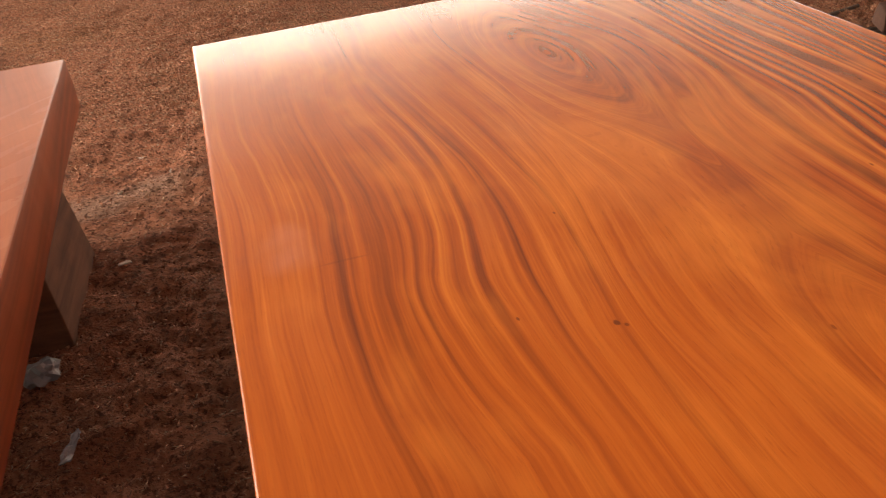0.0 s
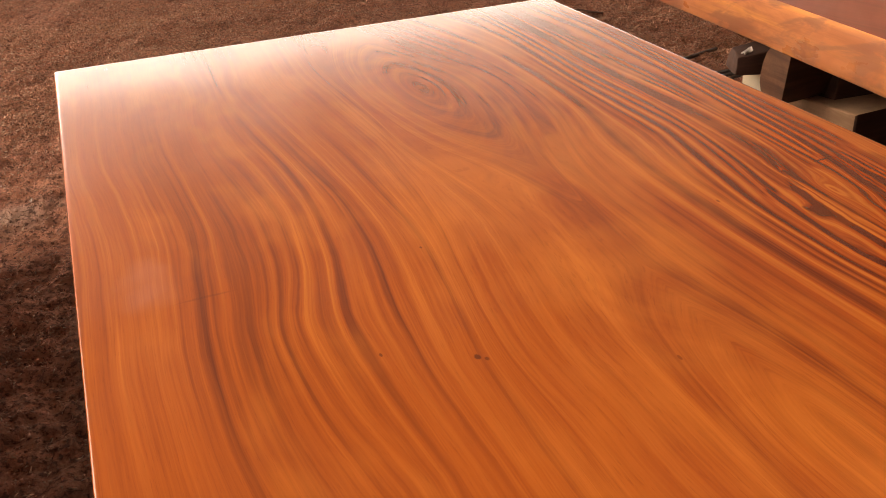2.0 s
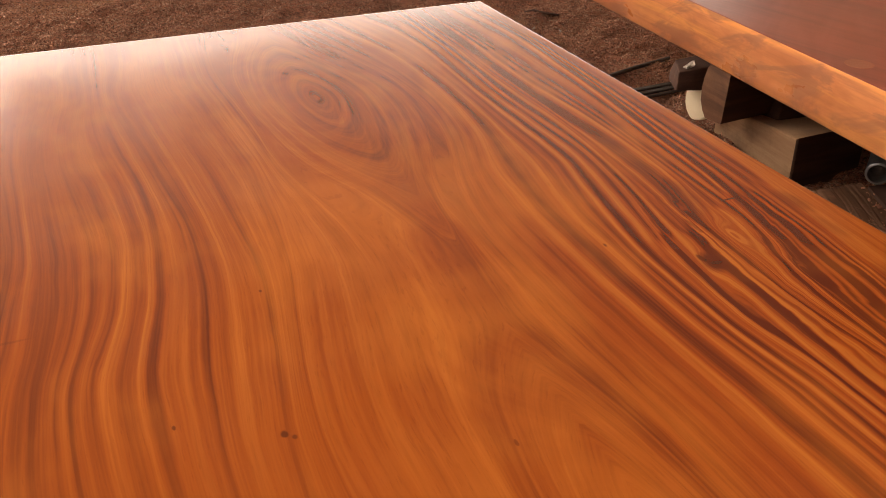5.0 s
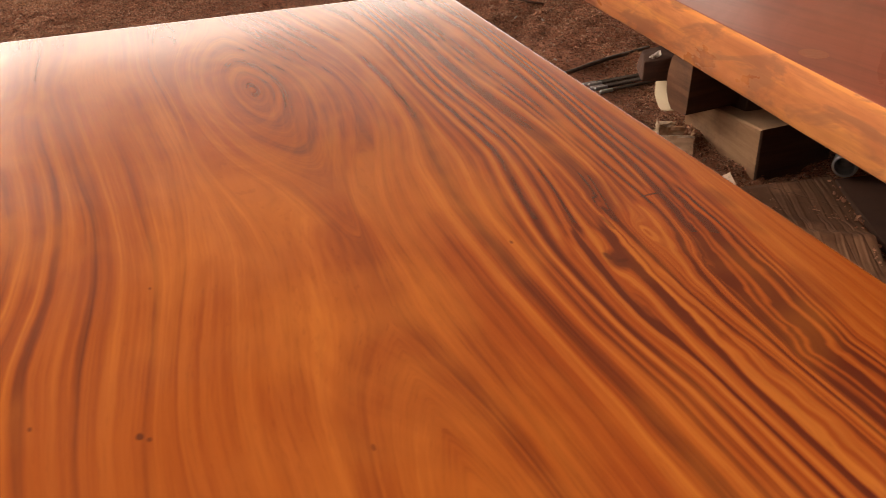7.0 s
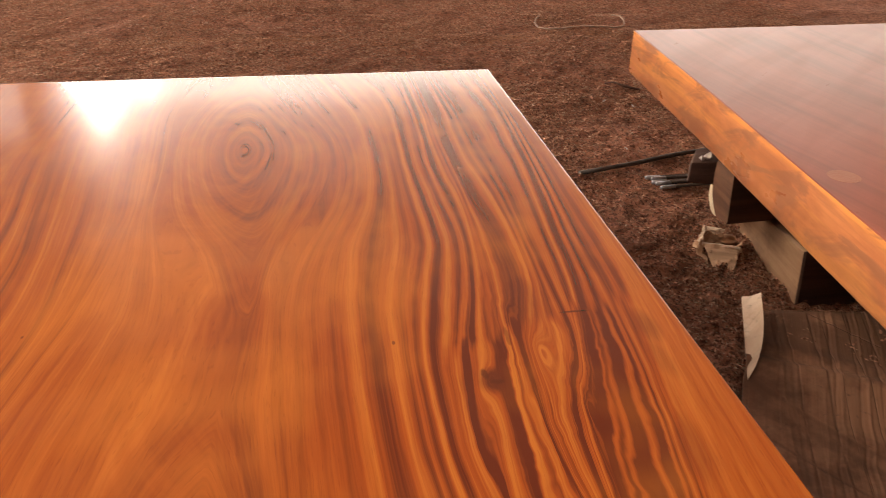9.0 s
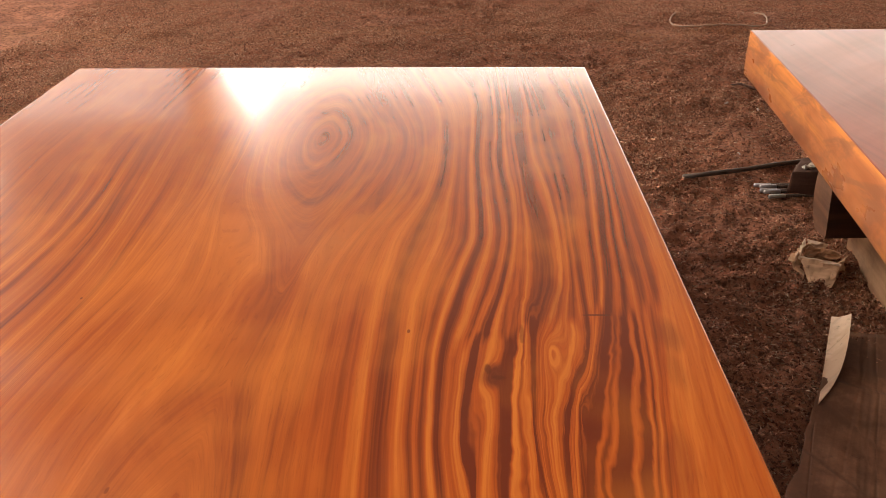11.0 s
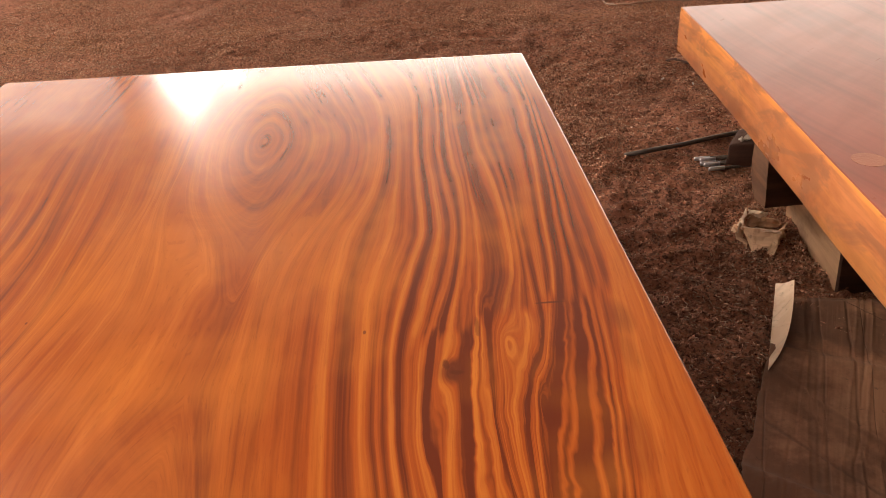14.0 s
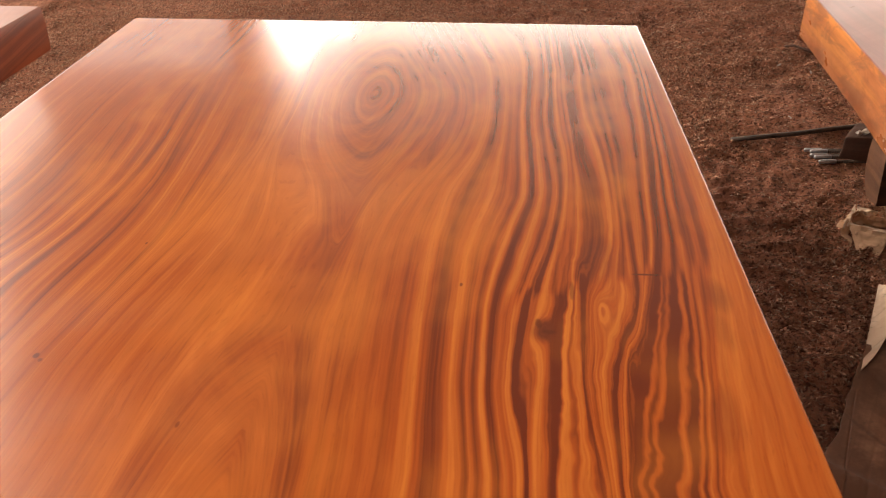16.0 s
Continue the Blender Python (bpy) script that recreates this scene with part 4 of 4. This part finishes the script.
# torn box piece
def crate(name):
    ob = thing(name, 0, 0, 0, "torn tan cardboard tray, crumpled and ragged, on the soil", "cardboard scrap")
    part("front_wall", sheet_bm([(1.140, 1.750, 0.004), (1.180, 1.722, 0.004), (1.206, 1.755, 0.046), (1.124, 1.790, 0.046)], 12, 6, 0.003, ripple(0.35, 0.009), 0.005, 1), M_CARDIN, ob)
    part("bottom", sheet_bm([(1.142, 1.752, 0.005), (1.196, 1.730, 0.005), (1.246, 1.835, 0.010), (1.172, 1.872, 0.010)], 8, 8, 0.003, ripple(0.4, 0.006, 3), 0.004, 2), M_SHADEDCARD, ob, "brown inner side with its shade painted in")
    part("back_wall", sheet_bm([(1.168, 1.868, 0.004), (1.245, 1.830, 0.004), (1.232, 1.824, 0.036), (1.172, 1.862, 0.042)], 12, 5, 0.003, ripple(0.25, 0.014, 5), 0.008, 3), M_CARDIN, ob)
    part("side_wall", sheet_bm([(1.130, 1.772, 0.004), (1.168, 1.868, 0.006), (1.170, 1.868, 0.044), (1.108, 1.802, 0.036)], 10, 5, 0.003, ripple(0.25, 0.014, 7), 0.010, 4), M_CARDIN, ob)
    part("torn_rim", sheet_bm([(1.166, 1.870, 0.034), (1.206, 1.850, 0.038), (1.208, 1.842, 0.050), (1.170, 1.862, 0.052)], 12, 3, 0.002, ripple(0.2, 0.010, 11), 0.012, 6), M_TORN, ob, "pale torn paper rim")
    part("torn_rim", sheet_bm([(1.112, 1.796, 0.028), (1.160, 1.866, 0.036), (1.166, 1.862, 0.050), (1.118, 1.790, 0.042)], 12, 3, 0.002, ripple(0.2, 0.012, 13), 0.012, 7), M_TORN, ob, "pale torn paper rim")
    part("torn_rim", sheet_bm([(1.122, 1.789, 0.044), (1.205, 1.753, 0.044), (1.207, 1.757, 0.050), (1.124, 1.793, 0.050)], 14, 2, 0.002, ripple(0.2, 0.006, 15), 0.004, 8), M_TORN, ob, "pale torn paper rim")
    part("flap", sheet_bm([(1.200, 1.752, 0.010), (1.236, 1.800, 0.008), (1.240, 1.802, 0.044), (1.204, 1.758, 0.046)], 6, 5, 0.003, ripple(0.3, 0.014, 9), 0.008, 5), M_CARDIN, ob)
    return ob


M_TORN = plain("torn_card_fibre", (0.80, 0.60, 0.42), 0.9, 0.0, 0.35, 120.0)
# darker copy of the tray's cardboard, carrying the inner shade in its colour
M_SHADEDCARD = cardboard_mat("shaded_brown_cardboard", (0.36, 0.18, 0.09), (0.22, 0.10, 0.05))
crate("cardboard_tray")

# flattened cardboard sheet
def flat_sheet():
    ob = thing("cardboard_sheet", 0, 0, 0, "dirty flattened brown cardboard with creases, one strip curled up", "cardboard")
    nu, nv = 170, 80
    creases = [(0.22, 0.012, -0.0008), (0.50, 0.009, 0.0010), (0.56, 0.008, -0.0018), (0.60, 0.009, 0.0014), (0.71, 0.008, -0.0020), (0.76, 0.009, 0.0018), (0.84, 0.008, -0.0018), (0.90, 0.009, 0.0014)]
    bm = bmesh.new()
    grid = []
    for j in range(nv + 1):
        row = []
        y = 0.38 + (1.535 - 0.38) * j / nv
        xl = 0.880 + 0.55 * (y - 1.117) + 0.012 * float(vnoise(0, y, 0.08)) + 0.006 * float(vnoise(3, y, 0.02))
        xr = 1.225 + 0.515 * (y - 1.14) + 0.010 * float(vnoise(7, y, 0.06))
        for i in range(nu + 1):
            u = i / nu
            x = xl + (xr - xl) * u
            yy = y - 0.045 * u * (y > 1.0) * (y - 1.0) / 0.5
            z = 0.018 + 0.018 * float(vnoise(x, y, 0.35)) + 0.002 * float(vnoise(x, y, 0.09))
            for c, w, h in creases:
                z += h * math.exp(-((u - c + 0.006 * float(vnoise(y, c * 9, 0.2))) / w) ** 2)
            for lean, c, w, h in ((0.68, 2.13, 0.06, 0.010), (0.55, 1.90, 0.14, 0.026), (0.80, 1.70, 0.16, 0.030), (0.62, 1.42, 0.14, 0.026)):
                v = yy + lean * x
                z += h * max(0.0, 1 - (c - v) / w) if v < c else h * max(0.0, 1 - (v - c) / 0.05)
            row.append(bm.verts.new((x, yy + (0.008 * float(vnoise(x, 5, 0.05)) if j == nv else 0), z)))
        grid.append(row)
    faces = [bm.faces.new((grid[j][i], grid[j][i + 1], grid[j + 1][i + 1], grid[j + 1][i])) for j in range(nv) for i in range(nu)]
    r = bmesh.ops.extrude_face_region(bm, geom=faces)
    bmesh.ops.translate(bm, vec=(0, 0, -0.004), verts=[g for g in r["geom"] if isinstance(g, bmesh.types.BMVert)])
    smooth(part("sheet", bm, M_CARD, ob))
    # the torn strip along its border, its inner side curling up
    bm = bmesh.new()
    rows = []
    for j in range(21):
        t = j / 20
        lx, ly = 0.977 + 0.135 * t, 1.277 + 0.285 * t
        rx, ry, rz = lx + 0.022 * (1 - (1 - t) ** 3.5) - 0.004 * t, ly - 0.040 * (1 - (1 - t) ** 3.0), 0.022 + 0.030 * (1 - (1 - t) ** 2.0)
        rows.append([])
        for i in range(9):
            u = i / 8
            z = 0.020 + (rz - 0.020) * u ** 1.4 + 0.014 + 0.0025 * float(vnoise(u, t * 5, 0.25))
            rows[-1].append(bm.verts.new((lx + (rx - lx) * u, ly + (ry - ly) * u, z)))
    faces = [bm.faces.new((rows[j][i], rows[j][i + 1], rows[j + 1][i + 1], rows[j + 1][i])) for j in range(20) for i in range(8)]
    r = bmesh.ops.extrude_face_region(bm, geom=faces)
    bmesh.ops.translate(bm, vec=(0, 0, -0.003), verts=[g for g in r["geom"] if isinstance(g, bmesh.types.BMVert)])
    part("curled_strip", bm, M_STRIP, ob, "pale torn strip curled upward")
    return ob


flat_sheet()

# dark board beside the cardboard, with crumbs along the joint
tagged(part("dark_board", hexa([(1.01, 0.62, -0.01), (1.75, 0.40, -0.01), (2.0, 1.36, -0.01), (1.405, 1.455, -0.01), (1.01, 0.62, 0.024), (1.75, 0.40, 0.024), (2.0, 1.36, 0.024), (1.405, 1.455, 0.024)], 0.003, 0.002, 31), M_DARKWOOD), "dark dirty board lying flat under the slab", "board")


def crumb_row():
    rng = np.random.default_rng(5)
    bm = bmesh.new()
    for k in range(70):
        y = 0.95 + 0.52 * rng.random()
        x = 1.222 + 0.515 * (y - 1.14) + rng.normal(0, 0.009)
        r = 0.0015 + 0.0045 * rng.random() ** 3
        m = Matrix.Translation((x, y, 0.026 + r * 0.4)) @ Euler(rng.uniform(0, 6, 3)).to_matrix().to_4x4() @ Matrix.Diagonal((r * 1.5, r, r * 0.6, 1))
        bmesh.ops.create_icosphere(bm, subdivisions=1, radius=1.0, matrix=m)
    return bm


tagged(part("wood_crumbs", crumb_row(), M_CRUMB), "brown wood crumbs heaped along the cardboard border", "wood crumbs", kind="stuff")

# steel pipe lying under the slab
bm = bmesh.new()
rings = []
for x, r in ((0, 0.0235), (0.0, 0.0285), (0.003, 0.030), (0.40, 0.030), (0.40, 0.0235), (0.0, 0.0235)):
    rings.append([bm.verts.new((x, r * math.cos(a), r * math.sin(a))) for a in [2 * math.pi * i / 32 for i in range(32)]])
for p, q in zip(rings, rings[1:]):
    for i in range(32):
        bm.faces.new((p[i], p[(i + 1) % 32], q[(i + 1) % 32], q[i]))
ob = tagged(smooth(part("steel_pipe", bm, M_STEEL)), "short bare steel pipe lying under the slab", "pipe")
ob.matrix_world = pose(1.411, 1.444, 0.062, 0, 0, 36)

# ---- left side ----
tagged(part("timber_block", hexa([(-1.16, 1.64, -0.03), (-1.005, 1.625, -0.03), (-0.985, 2.00, -0.03), (-1.16, 2.02, -0.03), (-1.16, 1.70, 0.268), (-1.03, 1.69, 0.268), (-1.01, 1.98, 0.268), (-1.16, 2.0, 0.268)], 0.004, 0.002, 12), M_BROWNWOOD), "grey-brown timber block carrying the red slab", "timber block", "blocks below the slabs")
bm = bmesh.new()
bmesh.ops.create_icosphere(bm, subdivisions=3, radius=1.0)
for v in bm.verts:
    d = 1 + 0.45 * noise.noise(v.co * 1.9) + 0.22 * noise.noise(v.co * 5.0)
    v.co = Vector((v.co.x * 0.036 * d, v.co.y * 0.032 * d, max(-0.012, v.co.z * 0.022 * d)))
ob = tagged(part("plastic_scrap", bm, M_GREY), "crumpled grey plastic scrap on the soil", "plastic scrap")
ob.matrix_world = pose(-1.055, 1.535, 0.012, 0, 0, 20)
tagged(part("plastic_scrap", sheet_bm([(-1.000, 1.262, 0.012), (-0.985, 1.260, 0.012), (-0.968, 1.335, 0.016), (-0.985, 1.338, 0.014)], 5, 10, 0.002, ripple(0.25, 0.014, 4), 0.006, 8), M_GREY), "small twisted grey plastic strip on the soil", "plastic scrap")
for k, (x, y, ln, wd, rz) in enumerate(((-0.914, 1.902, 0.030, 0.013, 10), (-0.936, 2.306, 0.016, 0.006, 50), (-0.885, 2.52, 0.014, 0.006, -20), (-0.80, 2.36, 0.012, 0.005, 70))):
    bm = sheet_bm([(-ln / 2, -wd / 2, 0), (ln / 2, -wd / 2, 0), (ln / 2, wd / 2, 0), (-ln / 2, wd / 2, 0)], 6, 4, 0.003, ripple(0.4, 0.006, k), 0.003, 20 + k)
    ob = tagged(part("wood_chip", bm, plain("pale_chip_%s" % "abcd"[k], (0.66, 0.55, 0.45), 0.8)), "pale flat wood chip on the soil", "wood chip", "pale chips")
    ob.matrix_world = pose(x, y, float(soil_z(x, y)) + 0.006, 0, 0, rz)

# thin wire loop far behind
wire = [(1.62 + 0.24 * math.cos(a) * (1 + 0.1 * math.sin(2 * a)), 4.28 + 0.16 * math.sin(a) + 0.03 * math.sin(3 * a)) for a in np.linspace(2.6, 6.9, 26)]
tagged(smooth(part("wire", tube_bm([(x, y, float(soil_z(x, y)) + 0.008) for x, y in wire], 0.004, 6), plain("pale_wire", (0.42, 0.27, 0.18), 0.6))), "thin pale loop of wire on the soil", "wire")

# small pale scraps and a twig on the soil beyond the slab's corner
for x, y, w, turn, seed in ((1.301, 2.996, 0.016, 0.4, 3), (1.412, 2.975, 0.022, 1.3, 5), (1.194, 2.487, 0.011, 2.2, 8)):
    z = float(soil_z(x, y)) + 0.007
    dx, dy = 0.5 * w * math.cos(turn), 0.5 * w * math.sin(turn)
    scrap = sheet_bm([(x - dx, y - dy, z), (x + dx, y + dy, z + 0.003), (x + dx - 0.6 * dy, y + dy + 0.6 * dx, z + 0.006), (x - dx - 0.6 * dy, y - dy + 0.6 * dx, z + 0.002)], 6, 4, 0.0012, ripple(0.3, 0.004, seed), 0.002, seed)
    tagged(part("paper_scrap", scrap, M_PAPER), "tiny pale scrap of paper lying on the soil", "paper scrap", "scraps on the soil")
twig = [(x, y, float(soil_z(x, y)) + 0.007) for x, y in ((1.377, 3.221), (1.413, 3.206), (1.447, 3.177), (1.505, 3.150))]
tagged(smooth(part("twig", tube_bm(twig, [0.0025, 0.0045, 0.005, 0.004], 7), M_DARKWOOD)), "short dark dry twig lying on the soil", "twig")


# ---- shavings and crumbs ----
def litter(name, count, lo, hi, thick, mat, label, seed, slim=0.07):
    """Slivers strewn over the yard, thicker in patches."""
    rng = np.random.default_rng(seed)
    x, y = rng.uniform(-1.75, 2.9, count * 2), 0.9 + 4.4 * rng.random(count * 2) ** 1.15
    # the way between the slabs is trodden bare
    bare = np.clip((-0.45 - x) / 0.2, 0, 1) * np.clip((2.9 - y) / 0.5, 0, 1)
    keep = rng.random(count * 2) < (0.5 + 0.9 * vnoise(x, y, 0.33)) * (1 - 0.8 * bare)
    x, y = x[keep][:count], y[keep][:count]
    n = len(x)
    ln = lo + (hi - lo) * rng.random(n) ** 2.2
    wd = ln * rng.uniform(slim, slim * 3, n)
    th = thick * rng.uniform(0.5, 1.5, n)
    yaw, tip, roll = rng.uniform(0, 2 * np.pi, n), rng.normal(0, 0.45, n), rng.normal(0, 0.6, n)
    # four-cornered slivers
    local = np.array([(-0.5, -0.25, 0), (0.5, -0.1, 0), (0.1, 0.5, 0.1), (-0.1, 0.0, 1)])
    p = local[None] * np.stack([ln, wd, th], 1)[:, None]
    cr, sr, ct, st, cy, sy = np.cos(roll), np.sin(roll), np.cos(tip), np.sin(tip), np.cos(yaw), np.sin(yaw)
    a, b, c = p[..., 0], p[..., 1], p[..., 2]
    b, c = b * cr[:, None] - c * sr[:, None], b * sr[:, None] + c * cr[:, None]
    a, c = a * ct[:, None] - c * st[:, None], a * st[:, None] + c * ct[:, None]
    a, b = a * cy[:, None] - b * sy[:, None], a * sy[:, None] + b * cy[:, None]
    z0 = soil_z(x, y) + 0.001 + 0.10 * ln
    co = np.stack([a + x[:, None], b + y[:, None], c + z0[:, None]], -1).reshape(-1, 3)
    fs = np.array([(0, 2, 1), (0, 1, 3), (1, 2, 3), (2, 0, 3)])
    quads = (np.arange(n)[:, None, None] * 4 + fs[None]).reshape(-1, 3)
    me = bpy.data.meshes.new(name)
    me.vertices.add(len(co))
    me.vertices.foreach_set("co", co.ravel())
    me.loops.add(quads.size)
    me.loops.foreach_set("vertex_index", quads.ravel())
    me.polygons.add(len(quads))
    me.polygons.foreach_set("loop_start", np.arange(len(quads)) * 3)
    me.polygons.foreach_set("loop_total", np.full(len(quads), 3))
    me.update()
    return tagged(part(name, me, mat), label, "wood shavings", kind="stuff")


litter("wood_shavings", 200000, 0.004, 0.018, 0.0030, M_CHIP, "brown shavings, sawdust and bark crumbs strewn over the soil", 11)
litter("soil_crumbs", 220000, 0.003, 0.012, 0.0060, M_CRUMB, "reddish-brown crumbs of soil and bark lying loose", 17, 0.35)
litter("bark_flakes", 9000, 0.008, 0.026, 0.0040, M_CHIP, "larger dark bark flakes strewn over the soil", 13)
litter("pale_shavings", 95000, 0.004, 0.019, 0.0028, M_PALECHIP, "pale tan shavings scattered thinly over the soil", 12)
